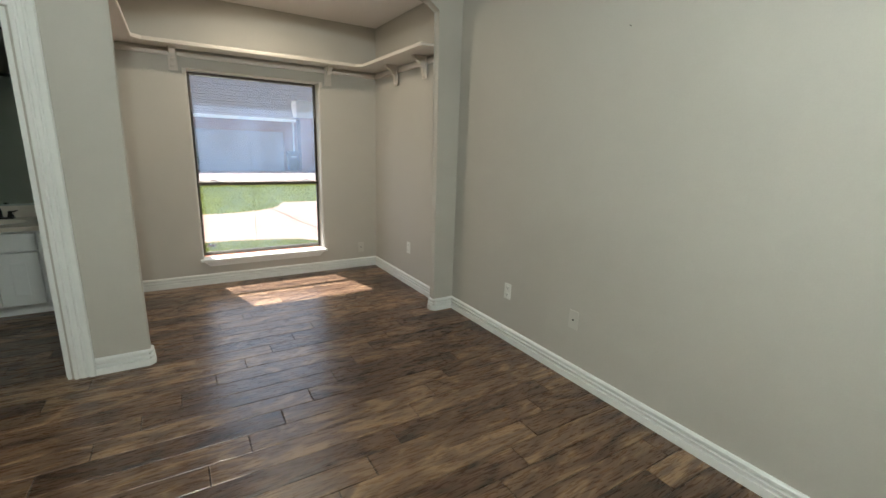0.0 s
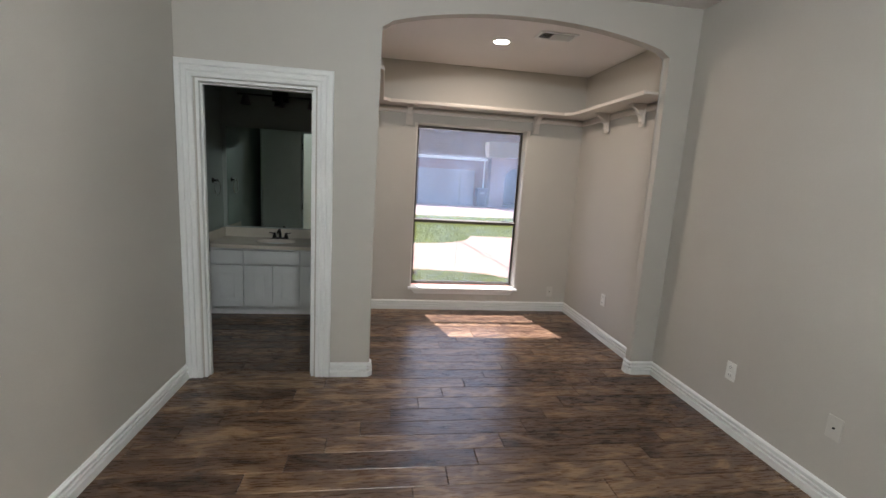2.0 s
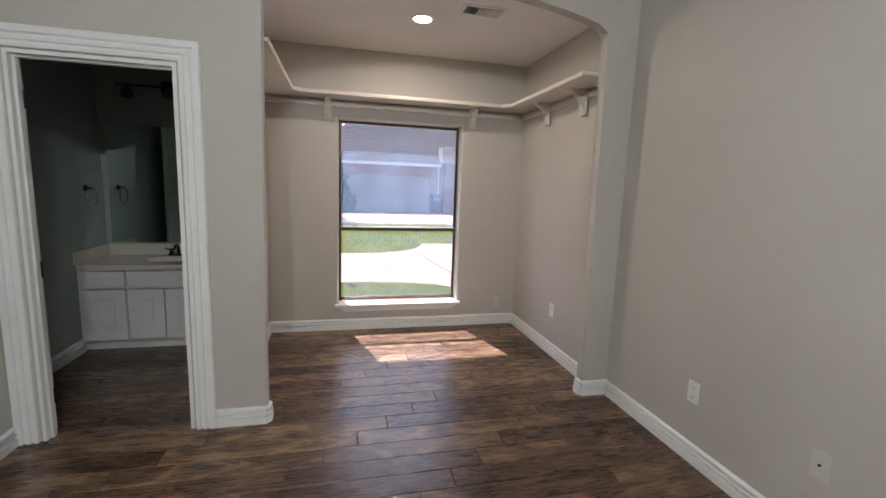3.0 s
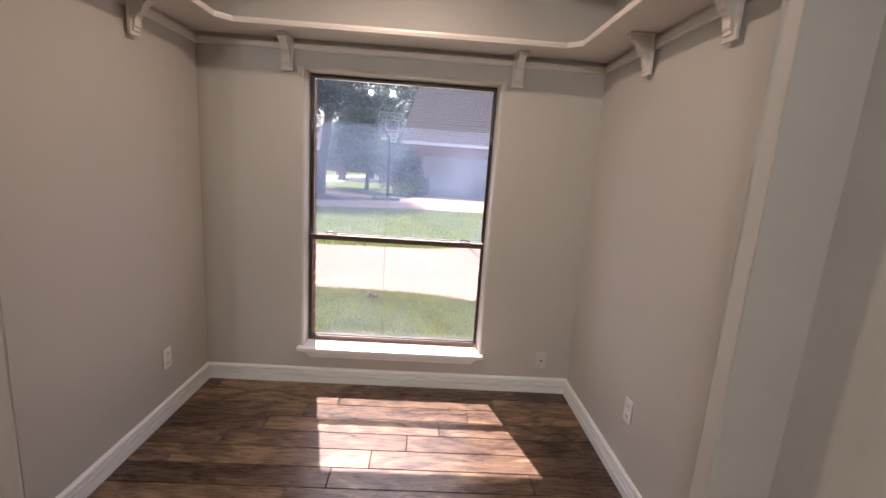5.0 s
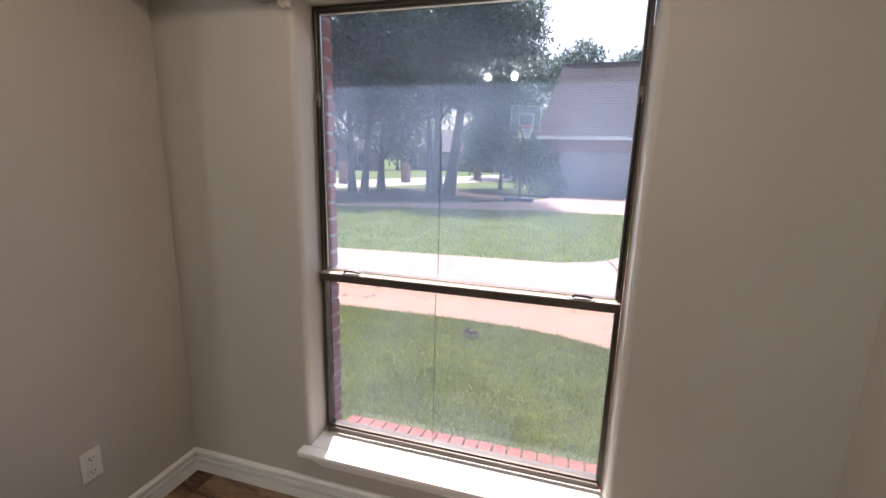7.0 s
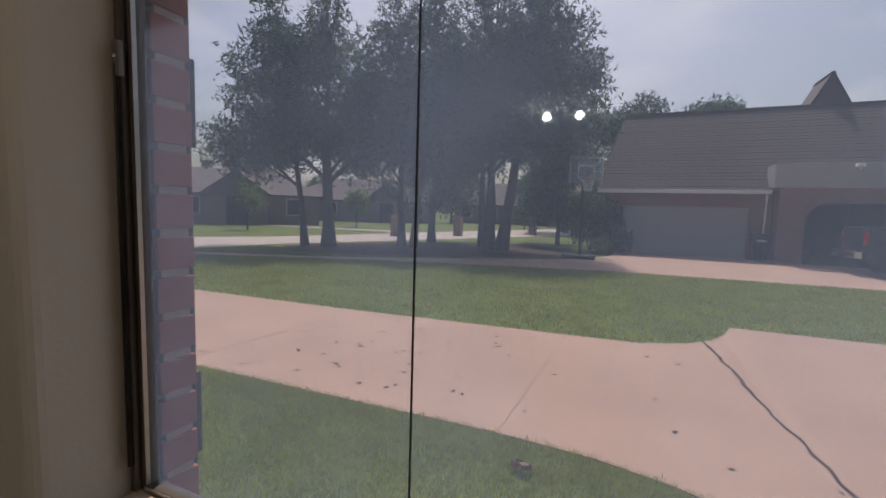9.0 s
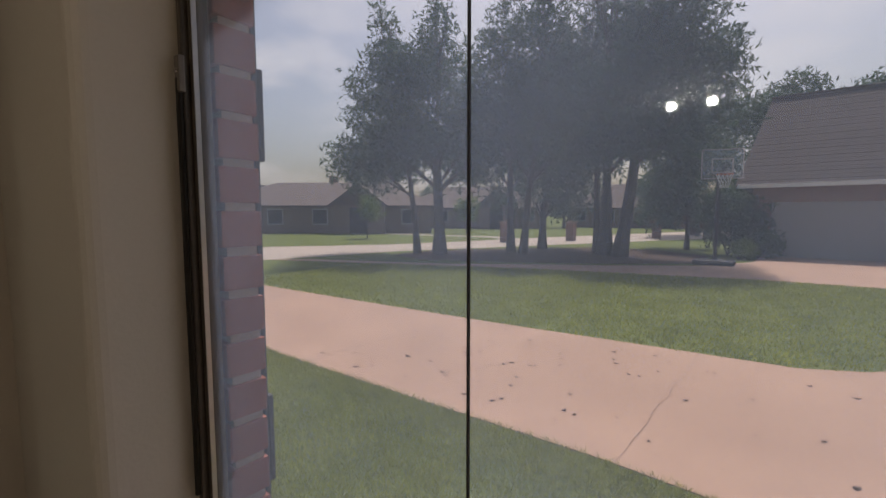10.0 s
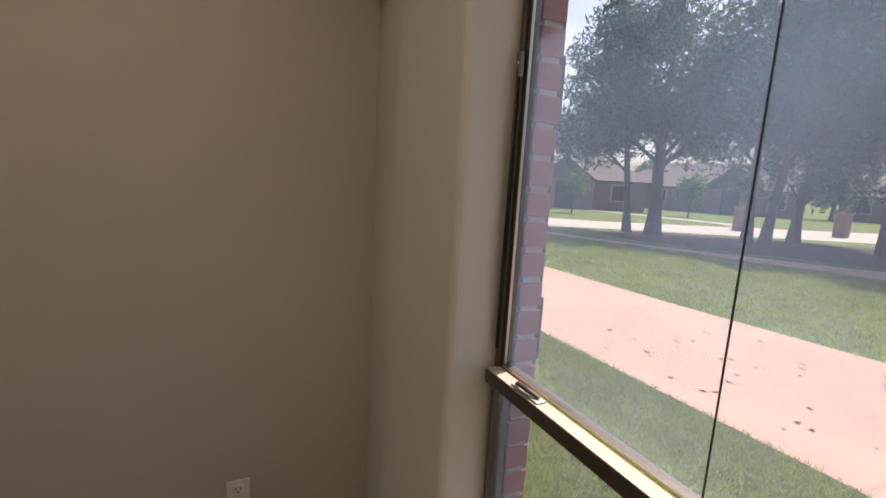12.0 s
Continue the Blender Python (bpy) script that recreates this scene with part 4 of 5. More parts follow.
blades("grass", 95000, (-5.0, 2.8, 5.53, 7.9), 0.02, 0.055, 0.0042, 3, "short green lawn grass below the window")
blades("grass", 16000, (-5.5, 3.0, 7.5, 7.95), 0.02, 0.055, 0.0035, 5, "ragged grass edge along the driveway")
blades("grass", 75000, (-10.0, 8.0, 10.2, 18.6), 0.03, 0.075, 0.011, 7, "mown lawn grass between the two driveways", True)
rl = random.Random(9)
bm = bmesh.new()
for i in range(90):
    x, y = rl.gauss(-1.2, 1.6), rl.uniform(8.0, 10.4)
    a, w = rl.uniform(0, 6.28), rl.uniform(0.008, 0.03)
    vs = [bm.verts.new((x + w * math.cos(a + k * 1.257) * (1.6 if k % 2 else 0.7), y + w * math.sin(a + k * 1.257), G + 0.0115 + 0.006 * (k % 2))) for k in range(5)]
    bm.faces.new(vs)
tagged(finish("leaf_litter", bm, M_MULCH), "scattered dry leaf bits and dirt on the driveway", "leaf litter", kind="stuff")
bm = bmesh.new()
for i in range(5):
    m = Matrix.Translation((0.38 + 0.022 * i, 7.5 + 0.02 * math.sin(i * 2), G + 0.045 + 0.012 * (i % 2))) @ Euler((0.3 * i, 0.5 * math.sin(i), i)).to_matrix().to_4x4()
    vs = [bm.verts.new(m @ Vector((0.036 * math.cos(k * 0.785) * (1.3 if k % 2 else 0.8), 0.026 * math.sin(k * 0.785), 0.016 * math.cos(k * 1.57)))) for k in range(8)]
    bm.faces.new(vs)
tagged(finish("dry_leaf", bm, mat("dry_leaf", (0.12, 0.06, 0.03), (0.2, 0.11, 0.06), 20, 0.8)), "curled brown dead leaf lying on the lawn", "leaf")


# ---- trees ----
def leaf_cloud(name, centers, per, size, material, seed, parent):
    """centers: (x, y, z, radius, squash); many small pointed leaf sprays."""
    r = np.random.RandomState(seed)
    out = []
    for x, y, z, rad, sq in centers:
        n = int(per * rad * rad)
        d = r.normal(size=(n, 3))
        d /= np.linalg.norm(d, axis=1)[:, None]
        q = rad * r.uniform(0.35, 1.12, n) ** 0.6
        lump = 1 + 0.25 * np.sin(d[:, 0] * 5 + x) * np.sin(d[:, 2] * 6 + z) + 0.12 * r.normal(size=n)
        p = d * (q * lump)[:, None]
        p[:, 2] *= sq
        out.append(p + np.array([x, y, z]))
    c = np.concatenate(out)
    n = len(c)
    k = 3
    c = np.repeat(c, k, 0) + r.normal(0, size * 0.5, (n * k, 3))
    a = r.normal(size=(n * k, 3))
    a[:, 2] += 0.4
    a /= np.linalg.norm(a, axis=1)[:, None]
    b = np.cross(a, r.normal(size=(n * k, 3)))
    b /= np.linalg.norm(b, axis=1)[:, None]
    ln = size * r.uniform(0.6, 1.5, (n * k, 1))
    wd = ln * r.uniform(0.25, 0.5, (n * k, 1))
    v = np.stack([c - a * ln * 0.5, c + b * wd * 0.5, c + a * ln, c - b * wd * 0.5], 1)
    me = bpy.data.meshes.new(name)
    me.from_pydata(v.reshape(-1, 3).tolist(), [], np.arange(n * k * 4).reshape(-1, 4).tolist())
    me.materials.append(material)
    o = new(name, me)
    o.parent = parent
    o.matrix_parent_inverse = parent.matrix_basis.inverted()
    return o


def tree(base, lean, height, rad, blobs, seed, label, group, size=0.15, per=260, material=None, stems=1):
    r = random.Random(seed)
    x, y = base
    t = empty("tree", (x, y, G), label, "tree", group)
    bm = bmesh.new()
    top = Vector((x + lean[0], y + lean[1], G + height * 0.82))
    p0 = Vector((x, y, G - 0.05))
    pts, rr = [], []
    for i in range(9):
        s = i / 8
        p = p0.lerp(top, s) + Vector((math.sin(s * 5 + seed) * 0.12 * s, math.cos(s * 4 + seed) * 0.12 * s, 0))
        pts.append(p)
        rr.append(rad * (1.35 if i == 0 else 1) * (1 - 0.82 * s))
    tube(bm, pts, rr, 10)
    for bx, by, bz, br, sq in blobs:
        e = Vector((bx, by, bz))
        s = min(0.85, max(0.22, (bz - 1.4 - G) / (height * 0.82)))
        a = p0.lerp(top, s)
        mid = a.lerp(e, 0.5) + Vector((r.uniform(-0.2, 0.2), r.uniform(-0.2, 0.2), r.uniform(0.0, 0.35)))
        tube(bm, [a, mid, e], [rad * 0.42 * (1.1 - s), rad * 0.26 * (1.1 - s) + 0.01, 0.012], 6)
        for _ in range(3):
            f = mid.lerp(e, r.uniform(0.2, 0.8))
            tube(bm, [f, f + Vector((r.uniform(-1, 1), r.uniform(-1, 1), r.uniform(-0.5, 0.6))) * br * 0.8], [0.02, 0.006], 5)
    part("trunk", bm, M_BARK, t)
    leaf_cloud("crown", blobs, per, size, material or M_LEAF, seed, t)
    return t


def spire(x, y, z0, z1, r0, n, rng):
    """Blobs of a pointed juniper crown."""
    out = []
    for i in range(n):
        s = i / (n - 1)
        rad = r0 * (1 - s) ** 0.8 + 0.25
        k = 3 if s < 0.7 else 1
        for j in range(k):
            a = rng.uniform(0, 6.28)
            q = rad * 0.75 if k > 1 else 0.1
            out.append((x + math.cos(a) * q, y + math.sin(a) * q, z0 + (z1 - z0) * s + rng.uniform(-0.25, 0.25), rad * rng.uniform(0.5, 0.75) + 0.15, rng.uniform(0.75, 1.1)))
    for _ in range(14):
        s, a = rng.uniform(0.45, 1.0), rng.uniform(0, 6.28)
        q = (r0 * (1 - s) ** 0.8 + 0.2) * 1.05
        out.append((x + math.cos(a) * q, y + math.sin(a) * q, z0 + (z1 - z0) * s + 0.5, rng.uniform(0.22, 0.38), rng.uniform(2.0, 3.2)))
    return out


rg = random.Random(11)
JL = "tall dark green juniper tree with bare lower trunk"
tree((-11.3, 18.8), (-0.7, -0.2), 9.0, 0.15, spire(-12.2, 17.8, 3.6, 9.3, 1.6, 7, rg), 1, JL, "yard trees")
tree((-10.45, 19.25), (-0.2, 0.1), 9.6, 0.27, spire(-10.6, 19.3, 3.8, 10.0, 2.1, 7, rg) + [(-12.6, 18.6, 4.0, 1.0, 0.8), (-8.9, 19.9, 4.2, 0.9, 0.7)], 2, JL, "yard trees")
tree((-8.34, 21.6), (-0.2, 0.2), 10.0, 0.17, spire(-8.7, 21.6, 4.3, 10.2, 1.9, 7, rg), 3, JL, "yard trees")
tree((-7.7, 21.5), (0.7, 0.3), 10.5, 0.17, spire(-6.9, 21.9, 4.4, 10.8, 1.8, 7, rg), 4, "dark green tree with a leaning trunk", "yard trees")
tree((-8.2, 24.4), (0.0, 0.2), 8.0, 0.2, spire(-8.2, 24.6, 2.6, 7.8, 1.7, 6, rg), 5, "dark green tree behind the yard trees", "yard trees")
tree((-5.32, 23.7), (-0.4, 0.2), 10.5, 0.16, spire(-5.8, 23.8, 4.8, 11.0, 1.6, 6, rg), 6, "slim dark green tree in the mulch bed", "yard trees")
tree((-4.75, 22.9), (0.0, 0.2), 11.5, 0.27, spire(-4.5, 23.0, 4.4, 12.2, 2.3, 8, rg), 7, JL, "yard trees")
tree((-4.05, 22.5), (1.2, 0.2), 11.0, 0.26, spire(-2.9, 22.7, 4.9, 11.2, 1.9, 8, rg) + [(-1.1, 22.6, 6.4, 0.9, 0.8), (-0.9, 22.9, 7.3, 0.8, 0.8), (-1.4, 22.4, 8.4, 0.9, 0.9)], 8, "tall dark green tree leaning over the driveway", "yard trees")
tree((-2.58, 28.0), (0.1, 0), 6.6, 0.11, spire(-2.5, 28.0, 1.9, 6.6, 1.5, 6, rg), 9, "slender dark green tree beside the garage", "yard trees")
for i, (x, y, h) in enumerate(((-4.5, 44, 11), (0.5, 47, 12), (5.5, 48, 12.5), (10, 50, 12))):
    tree((x, y), (0, 0), h, 0.3, [(x + rg.uniform(-2.6, 2.6), y + rg.uniform(-2, 2), h * rg.uniform(0.35, 0.92), rg.uniform(1.5, 2.4), 0.8) for _ in range(9)], 20 + i, "leafy green tree behind the garage roof", "background trees", 0.27, 120)
tree((-22.0, 25.5), (0, 0), 3.4, 0.05, [(-22.0 + rg.uniform(-0.6, 0.6), 25.5 + rg.uniform(-0.6, 0.6), rg.uniform(1.5, 2.8), 0.6, 0.8) for _ in range(6)], 31, "young light green tree across the street", "young trees", 0.22, 130, M_LEAF2)
tree((-20.5, 35.5), (0, 0), 3.8, 0.06, [(-20.5 + rg.uniform(-0.6, 0.6), 35.5, rg.uniform(1.2, 3.2), 0.7, 0.9) for _ in range(6)], 32, "young green tree across the street", "young trees", 0.22, 130, M_LEAF2)
for i in range(7):
    x, y = -46 + i * 8.5, 62 + 6 * math.sin(i * 1.7)
    tree((x, y), (0, 0), 6.5, 0.2, [(x + rg.uniform(-1.8, 1.8), y + rg.uniform(-1, 1), rg.uniform(2, 5.4), rg.uniform(1.2, 1.8), 0.8) for _ in range(6)], 40 + i, "distant leafy green street tree", "far trees", 0.4, 45)


def shrub(at, rad, h, seed, label, material, n=9):
    r = random.Random(seed)
    s = empty("shrub", (at[0], at[1], G), label, "shrub", "garage shrubs")
    bl = [(at[0] + r.uniform(-0.55, 0.55) * rad, at[1] + r.uniform(-0.4, 0.4) * rad, G + h * r.uniform(0.25, 0.75), rad * r.uniform(0.4, 0.6), 0.85) for _ in range(n)]
    leaf_cloud("foliage", bl, 420, 0.11, material, seed, s)
    bm = bmesh.new()
    for k in range(5):
        a = k * 1.256
        tube(bm, [(at[0], at[1], G - 0.02), (at[0] + math.cos(a) * rad * 0.4, at[1] + math.sin(a) * rad * 0.4, G + h * 0.5)], [0.03, 0.012], 6)
    part("stems", bm, M_BARK, s)


shrub((-0.75, 25.6), 1.35, 2.7, 51, "large rounded dark holly shrub at the garage corner", M_LEAF, 16)
shrub((0.25, 24.9), 0.75, 1.1, 52, "low spreading green shrub at the garage corner", M_LEAF)
shrub((-0.3, 24.2), 0.6, 0.8, 53, "low green shrub beside the driveway", M_LEAF2)


# ---- basketball hoop ----
hoop = empty("basketball_hoop", (-0.75, 21.45, G), "portable basketball hoop with clear backboard beside the driveway", "basketball hoop")
hx, hy = -0.75, 21.45
part("base", bbox((hx - 0.6, hy - 0.35, G + 0.0085), (hx + 0.55, hy + 0.35, G + 0.17), 0.05), M_BLACKPLASTIC, hoop)
part("pole", tube(bmesh.new(), [(hx, hy, G + 0.12), (hx, hy, 2.7)], 0.055, 12), M_BLACKPLASTIC, hoop)
HM = Matrix.Translation((hx + 0.12, hy - 0.35, 0)) @ Matrix.Rotation(radians(22), 4, "Z")
for z in (2.45, 2.68):
    part("arm", tube(bmesh.new(), [(hx, hy, z - 0.1), HM @ Vector((0.1, 0.05, z + 0.35))], 0.025, 8), M_BLACKPLASTIC, hoop)
bd = part("backboard", bbox((-0.56, -0.008, 2.62), (0.56, 0.008, 3.5), 0, HM), M_POLYC, hoop, "clear acrylic backboard")
bm = bmesh.new()
for a, b in (((-0.58, -0.015, 2.6), (0.58, 0.015, 2.62)), ((-0.58, -0.015, 3.5), (0.58, 0.015, 3.52)), ((-0.58, -0.015, 2.62), (-0.56, 0.015, 3.5)), ((0.56, -0.015, 2.62), (0.58, 0.015, 3.5))):
    box(bm, a, b, 0.004, HM)
for a, b in (((-0.3, -0.016, 2.78), (0.3, -0.009, 2.82)), ((-0.3, -0.016, 3.2), (0.3, -0.009, 3.24)), ((-0.3, -0.016, 2.82), (-0.26, -0.009, 3.2)), ((0.26, -0.016, 2.82), (0.3, -0.009, 3.2))):
    box(bm, a, b, 0, HM)
part("backboard_frame", bm, M_FASCIA, hoop, "white frame and target square")
part("rim", tube(bmesh.new(), [HM @ Vector((0.23 * math.cos(k * 0.2618), -0.26 + 0.23 * math.sin(k * 0.2618), 2.72)) for k in range(25)], 0.012, 6), mat("rim_orange", (0.4, 0.08, 0.03), (0.5, 0.12, 0.04), 8, 0.5), hoop)
bm = bmesh.new()
for k in range(12):
    a = k * 0.5236
    for s in (1, -1):
        tube(bm, [HM @ Vector((0.23 * math.cos(a), -0.26 + 0.23 * math.sin(a), 2.715)), HM @ Vector((0.16 * math.cos(a + s * 0.4), -0.26 + 0.16 * math.sin(a + s * 0.4), 2.5)), HM @ Vector((0.11 * math.cos(a + s * 0.8), -0.26 + 0.11 * math.sin(a + s * 0.8), 2.3))], 0.007, 4)
part("net", bm, M_TRIM, hoop, "white net")


# ---- neighbour's house with garages ----
house = empty("house", (6, 27, G), "brick house with steep shingle roof and two garages", "house", "houses")
bm = bmesh.new()
box(bm, (0.35, 26.0, G - 0.1), (0.95, 26.25, 2.6))
box(bm, (5.68, 26.0, G - 0.1), (6.45, 26.25, 2.6))
box(bm, (0.95, 26.0, 1.95), (5.68, 26.25, 2.6))
box(bm, (0.35, 26.25, G - 0.1), (0.6, 34, 2.6))
box(bm, (0.6, 33.8, G - 0.1), (16, 34, 2.6))
part("wall", bm, M_HBRICK, house)
gd = part("garage_door", bbox((0.95, 26.06, G), (5.68, 26.12, 1.95)), M_GDOOR, house, "closed grey sectional garage door")
for i in range(4):
    for j in range(8):
        part("panel", bbox((1.0 + j * 0.585, 26.045, G + 0.06 + i * 0.52), (1.53 + j * 0.585, 26.0605, G + 0.5 + i * 0.52), 0.006), M_GDOOR, gd)
bm = bmesh.new()
box(bm, (-0.15, 25.55, 2.5), (6.3, 25.62, 2.66), 0.01)
box(bm, (-0.12, 25.62, 2.6), (6.3, 26.0, 2.62))
part("gutter", bm, M_TRIM, house, "white gutter")
part("downspout", bbox((6.18, 25.9, G + 0.1), (6.25, 25.98, 2.5), 0.01), M_TRIM, house)


def slope(pts, thick=0.12):
    bm = bmesh.new()
    a = [Vector(p) for p in pts]
    n = (a[1] - a[0]).cross(a[-1] - a[0]).normalized() * thick
    up = [bm.verts.new(p) for p in a]
    dn = [bm.verts.new(p - n) for p in a]
    bm.faces.new(up)
    bm.faces.new(dn[::-1])
    for i in range(len(a)):
        j = (i + 1) % len(a)
        bm.faces.new((up[i], up[j], dn[j], dn[i]))
    return bm


roof = part("roof", slope([(-0.2, 25.55, 2.62), (14.0, 25.55, 2.62), (14.0, 29.0, 6.55), (0.75, 29.0, 6.45)]), M_ROOF, house, "grey-brown shingle roof")
part("roof", slope([(14.0, 33.5, 2.62), (-0.2, 33.5, 2.62), (0.75, 29.01, 6.45), (14.0, 29.01, 6.55)]), M_ROOF, house)
part("roof", slope([(-0.2, 33.5, 2.62), (-0.2, 25.55, 2.62), (0.75, 29.0, 6.45), (0.75, 29.01, 6.45)]), M_ROOF, house)
for i in range(26):
    s = (i + 0.5) / 26
    y, z = 25.55 + 3.45 * s, 2.62 + 3.9 * s
    m = Matrix.Translation((0, y, z)) @ Matrix.Rotation(math.atan2(3.9, 3.45), 4, "X")
    part("shingle_course", bbox((-0.2 + 0.95 * s, -0.09, 0.002), (13.98, 0.10, 0.016 + 0.004 * (i % 2)), 0, m), M_ROOF, roof)
part("ridge_cap", bbox((0.7, 28.9, 6.47), (14.0, 29.1, 6.56), 0.02), M_ROOF, roof)
# second garage, set forward
bm = bmesh.new()
box(bm, (6.45, 25.2, G - 0.1), (7.3, 25.5, 2.72))
box(bm, (10.2, 25.2, G - 0.1), (13.5, 25.5, 2.72))
box(bm, (7.3, 25.2, 2.15), (10.2, 25.5, 2.72))
for x0, s in ((7.3, 1), (10.2, -1)):
    vs = []
    for y in (25.2, 25.5):
        vs.append([bm.verts.new((x0 + s * dx, y, 2.15 - dz)) for dx, dz in ((0, 0), (0.42, 0), (0, 0.42))])
    bm.faces.new(vs[0])
    bm.faces.new(vs[1])
    for i in range(3):
        bm.faces.new((vs[0][i], vs[0][(i + 1) % 3], vs[1][(i + 1) % 3], vs[1][i]))
box(bm, (6.45, 25.5, G - 0.1), (6.6, 26.0, 2.72))
part("wall", bm, M_HBRICK, house)
bm = bmesh.new()
box(bm, (7.0, 31.0, G - 0.1), (10.6, 31.1, 2.5))
box(bm, (6.9, 25.5, G - 0.1), (7.0, 31.1, 2.5))
box(bm, (10.6, 25.5, G - 0.1), (10.7, 31.1, 2.5))
part("garage_interior", bm, M_GDOOR, house, "dark inside of the open garage")
part("fascia", bbox((6.2, 24.95, 2.72), (14.0, 25.05, 3.6), 0.01), M_FASCIA, house, "taupe fascia panel over the open garage")
part("fascia_return", bbox((6.2, 25.05, 2.72), (6.3, 26.1, 3.6)), M_FASCIA, house)
bm = bmesh.new()
lathe(bm, [(0.05, 0), (0.04, 0.2), (0.12, 0.22), (0.16, 0.1), (0.15, 0.08)], (8.6, 24.85, 3.35), 12)
part("yard_light", bm, M_TRIM, house)
dp = part("dormer", slope([(8.15, 29.4, 6.4), (9.85, 29.4, 6.4), (9.0, 29.4, 8.05)]), M_ROOF, house, "pointed gable peak")
part("dormer_roof", slope([(8.15, 29.4, 6.4), (9.0, 29.4, 8.05), (9.0, 31.5, 8.05), (8.15, 31.5, 6.4)]), M_ROOF, house)
part("dormer_roof", slope([(9.0, 29.4, 8.05), (9.85, 29.4, 6.4), (9.85, 31.5, 6.4), (9.0, 31.5, 8.05)]), M_ROOF, house)
bm = bmesh.new()
box(bm, (10.9, 24.6, 3.6), (16, 28, 6.0))
part("upper_wall", bm, M_HTAN, house, "tan upper storey wall")
part("upper_roof", slope([(10.4, 24.2, 5.9), (17, 24.2, 5.9), (17, 28, 9.2), (13.4, 28, 9.2)]), M_ROOF, house)

house.matrix_basis = Matrix.Translation((5.6, 27, G))

trash = empty("wheelie_bin", (6.1, 25.65, G), "dark grey wheeled trash bin beside the garage door", "trash bin")
bm = bmesh.new()
lo = [bm.verts.new((5.8 + dx, 25.45 + dy, G + 0.06)) for dx, dy in ((0.05, 0.05), (0.5, 0.05), (0.5, 0.5), (0.05, 0.5))]
hi = [bm.verts.new((5.8 + dx, 25.45 + dy, G + 1.02)) for dx, dy in ((-0.03, -0.03), (0.58, -0.03), (0.58, 0.55), (-0.03, 0.55))]
bm.faces.new(lo[::-1])
bm.faces.new(hi)
for i in range(4):
    bm.faces.new((lo[i], lo[(i + 1) % 4], hi[(i + 1) % 4], hi[i]))
part("body", bm, M_BLACKPLASTIC, trash)
part("lid", bbox((5.75, 25.38, G + 1.0205), (6.40, 26.0, G + 1.09), 0.02), M_BLACKPLASTIC, trash)
part("label_bar", bbox((5.92, 25.415, G + 0.76), (6.22, 25.43, G + 0.84)), M_GDOOR, trash, "pale lettering bar")
for s in (5.84, 6.28):
    bm = bmesh.new()
    lathe(bm, [(0.1, -0.03), (0.12, -0.02), (0.12, 0.02), (0.1, 0.03)], (s + 0.03, 25.95, G + 0.128), 14, Matrix.Rotation(radians(90), 4, "Y"))
    part("wheel", bm, M_RUBBER, trash)

trash.matrix_basis = Matrix.Translation((5.7, 25.65, G))

# ---- pickup truck, parked ----
truck = empty("pickup_truck", (10.0, 22.8, G), "dark pickup truck parked before the open garage", "pickup truck")
TM = Matrix.Translation((7.5, 22.9, G)) @ Matrix.Rotation(radians(-4), 4, "Z") @ Matrix.Diagonal((1.05, 1.05, 1.12, 1))


def tpart(name, boxes, material, parent=None, label="", bev=0.03):
    bm = bmesh.new()
    for a, b in boxes:
        box(bm, a, b, bev, TM)
    return part(name, bm, material, parent or truck, label)


tpart("bed", [((0.06, -0.98, 0.62), (2.0, -0.90, 1.36)), ((0.06, 0.90, 0.62), (2.0, 0.98, 1.36)), ((0.06, -0.90, 0.62), (2.0, 0.90, 0.72)), ((1.94, -0.9, 0.72), (2.02, 0.9, 1.36))], M_BLUECAR)
tpart("tailgate", [((0.0, -0.86, 0.70), (0.07, 0.86, 1.325))], M_BLUECAR)
tpart("bumper", [((-0.22, -0.95, 0.48), (-0.02, 0.95, 0.68))], M_CHROME)
tpart("fender", [((0.06, -1.02, 0.56), (0.35, -0.985, 1.1)), ((0.3, -1.02, 0.86), (1.5, -0.985, 1.1)), ((1.42, -1.02, 0.45), (5.6, -0.985, 1.05))], M_BLUECAR)
tpart("chassis", [((0.1, -0.8, 0.42), (5.4, 0.8, 0.62))], M_BLACKPLASTIC)
tpart("cab", [((2.06, -0.97, 0.5), (4.3, 0.97, 1.2)), ((2.15, -0.88, 1.2), (3.8, 0.88, 1.82))], M_BLUECAR, None, "", 0.08)
tpart("hood", [((4.28, -0.95, 0.5), (5.6, 0.95, 1.16))], M_BLUECAR, None, "", 0.08)
for s in (-0.935, 0.935):
    tpart("taillight", [((-0.012, s - 0.07, 0.88), (0.058, s + 0.07, 1.22))], M_RED, None, "red tail lamp", 0.01)
for x in (0.95, 4.6):
    for s in (-0.9, 0.9):
        bm = bmesh.new()
        lathe(bm, [(0.22, -0.11), (0.36, -0.12), (0.40, -0.08), (0.40, 0.08), (0.36, 0.12), (0.22, 0.11)], (0, 0, 0), 24, TM @ Matrix.Translation((x, s, 0.41)) @ Matrix.Rotation(radians(90), 4, "X"))
        wheel = part("wheel", bm, M_RUBBER, truck)
        bm = bmesh.new()
        lathe(bm, [(0.21, -0.125), (0.2, 0.0), (0.21, 0.125)], (0, 0, 0), 16, TM @ Matrix.Translation((x, s, 0.41)) @ Matrix.Rotation(radians(90), 4, "X"))
        part("rim", bm, M_BLACKPLASTIC, wheel)


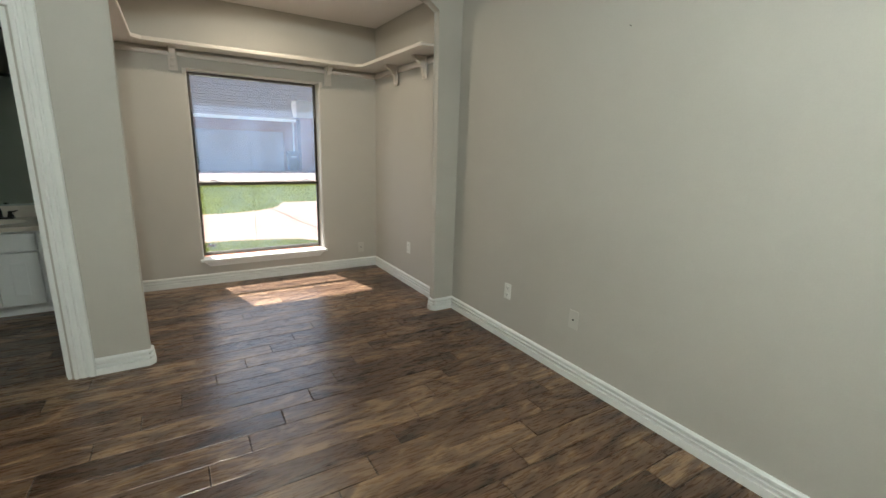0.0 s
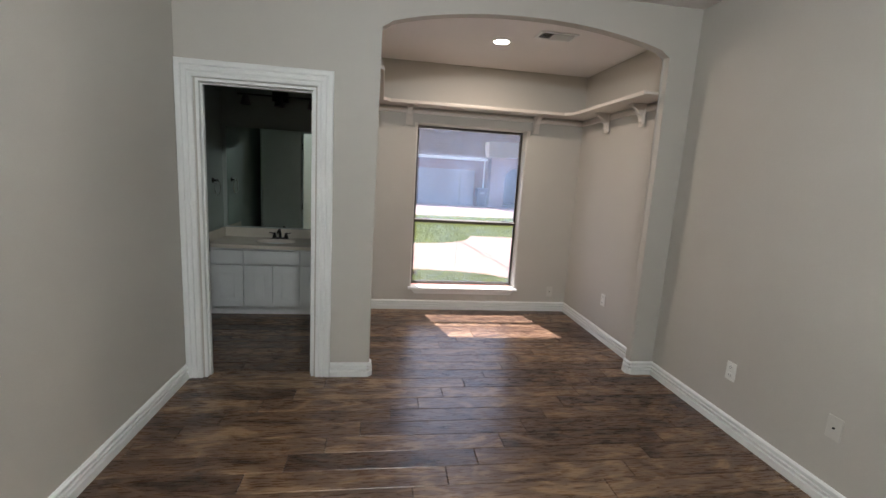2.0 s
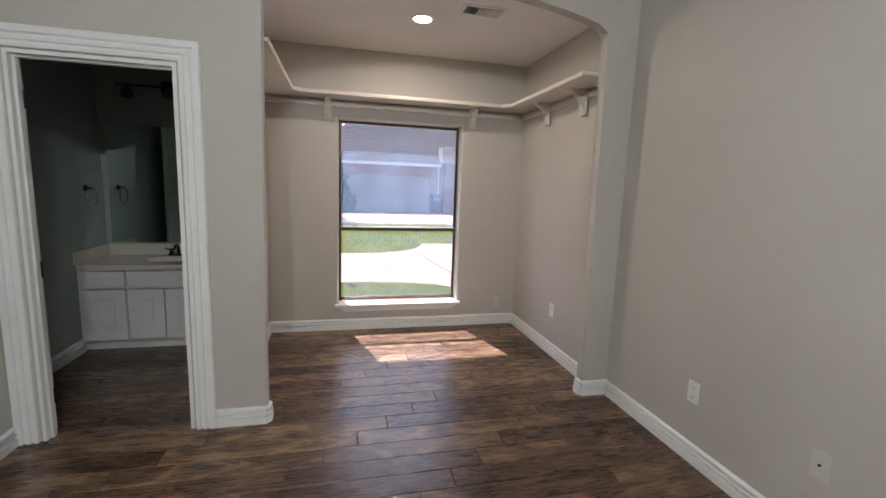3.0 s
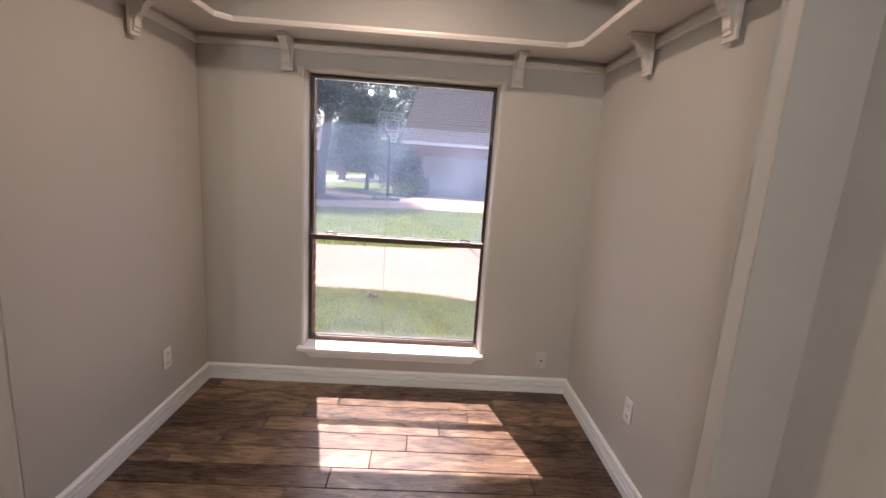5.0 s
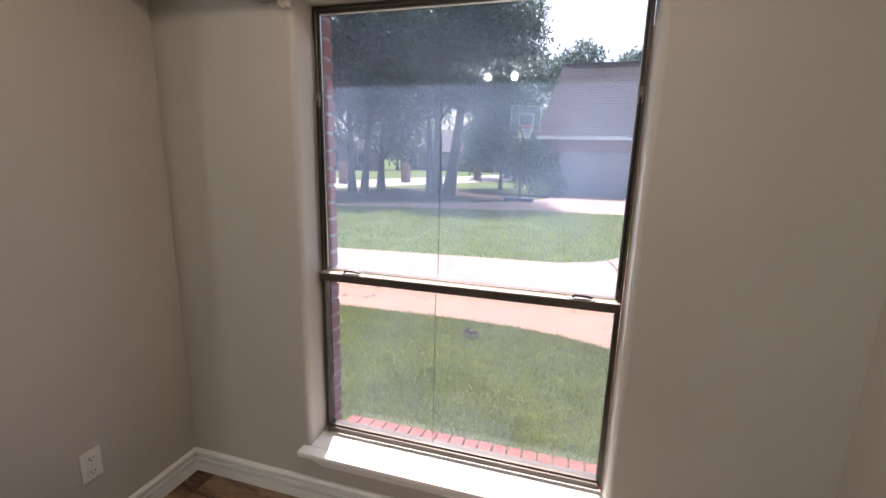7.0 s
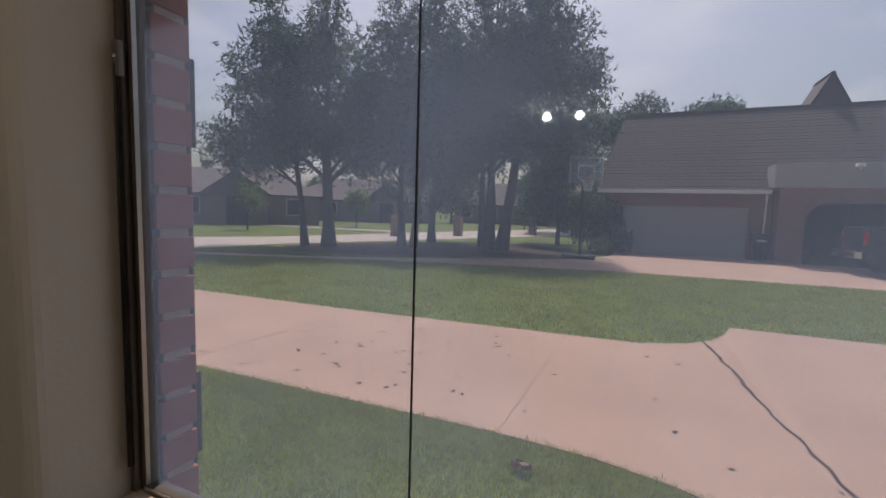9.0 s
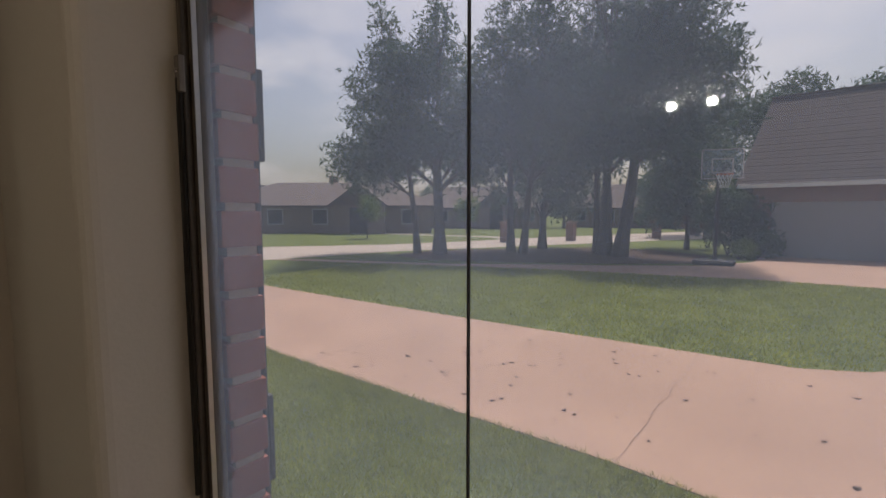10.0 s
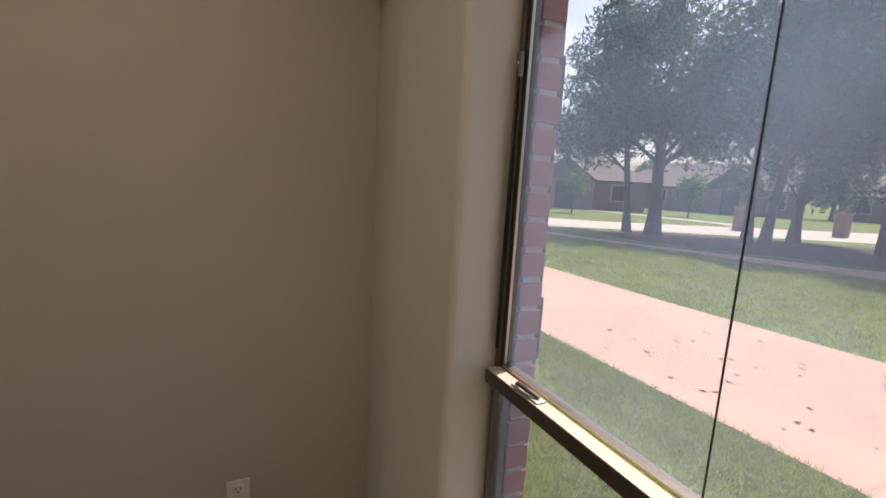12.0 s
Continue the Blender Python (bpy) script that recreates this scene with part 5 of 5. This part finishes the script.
# ---- houses across the street ----
def far_house(at, w, d, h, rh, turn, label):
    o = empty("house", (0, 0, 0), label, "house", "houses")
    part("wall", bbox((-w / 2, -d / 2, -0.1), (w / 2, d / 2, h)), M_HTAN, o)
    e = 0.6
    a = [(-w / 2 - e, -d / 2 - e, h), (w / 2 + e, -d / 2 - e, h), (w / 2 + e, d / 2 + e, h), (-w / 2 - e, d / 2 + e, h)]
    r0, r1 = (-w / 2 + d / 2.2, 0, h + rh), (w / 2 - d / 2.2, 0, h + rh)
    part("roof", slope([a[0], a[1], r1, r0]), M_ROOF, o)
    part("roof", slope([a[2], a[3], r0, r1]), M_ROOF, o)
    part("roof", slope([a[1], a[2], r1, (r1[0], 0.001, r1[2])]), M_ROOF, o)
    part("roof", slope([a[3], a[0], r0, (r0[0], -0.001, r0[2])]), M_ROOF, o)
    bm = bmesh.new()
    gx = w * 0.18
    vs = [[bm.verts.new((gx + x, -d / 2 - e - 0.9 + y, z)) for x, z in ((-2.6, h), (2.6, h), (0, h + rh * 0.8))] for y in (0, d * 0.5)]
    bm.faces.new(vs[0])
    bm.faces.new(vs[1])
    for i in range(3):
        bm.faces.new((vs[0][i], vs[0][(i + 1) % 3], vs[1][(i + 1) % 3], vs[1][i]))
    part("gable", bm, M_ROOF, o)
    part("porch", bbox((gx - 2.3, -d / 2 - 1.2, -0.1), (gx + 2.3, -d / 2 - 0.01, h - 0.01)), M_HTAN, o)
    for k in range(5):
        x = -w / 2 + w * (k + 0.5) / 5
        if abs(x - gx) < 3.2:
            continue
        wd = part("window", bbox((x - 0.7, -d / 2 - 0.06, 0.8), (x + 0.7, -d / 2 - 0.005, 2.2), 0.01), M_FASCIA, o)
        part("pane", bbox((x - 0.62, -d / 2 - 0.075, 0.88), (x + 0.62, -d / 2 - 0.061, 2.12)), M_DARK, wd)
    dr = part("front_door", bbox((gx - 0.75, -d / 2 - 1.25, -0.05), (gx + 0.75, -d / 2 - 1.201, 2.3), 0.01), M_DARK, o, "dark arched entry")
    part("chimney", bbox((-0.4, 0.5, h), (0.4, 1.3, h + rh + 0.7), 0.02), M_HTAN, o)
    o.matrix_basis = Matrix.Translation((*at, G)) @ Matrix.Rotation(radians(turn), 4, "Z")
    return o


far_house((-35.0, 32.5), 20, 10, 2.5, 2.4, 40, "low tan brick house with hip roof across the street")
far_house((-31, 52), 17, 10, 2.5, 2.8, 30, "tan brick house further along the street")
far_house((-14, 66), 17, 10, 2.5, 3.2, 12, "distant tan brick house with gabled roof")
far_house((-62, 40), 22, 11, 2.6, 3.0, 55, "distant brick house with hip roof beyond lawns")
for x, y in ((-12.2, 27.8), (-9.6, 31.5), (-6.0, 38.0)):
    mb = empty("mailbox", (x, y, G), "brick mailbox pillar at the street edge", "mailbox", "mailboxes")
    part("pillar", bbox((x - 0.25, y - 0.25, G - 0.02), (x + 0.25, y + 0.25, G + 1.15), 0.02), M_HBRICK, mb)
    part("cap", bbox((x - 0.3, y - 0.3, G + 1.151), (x + 0.3, y + 0.3, G + 1.23), 0.02), M_CONC, mb)
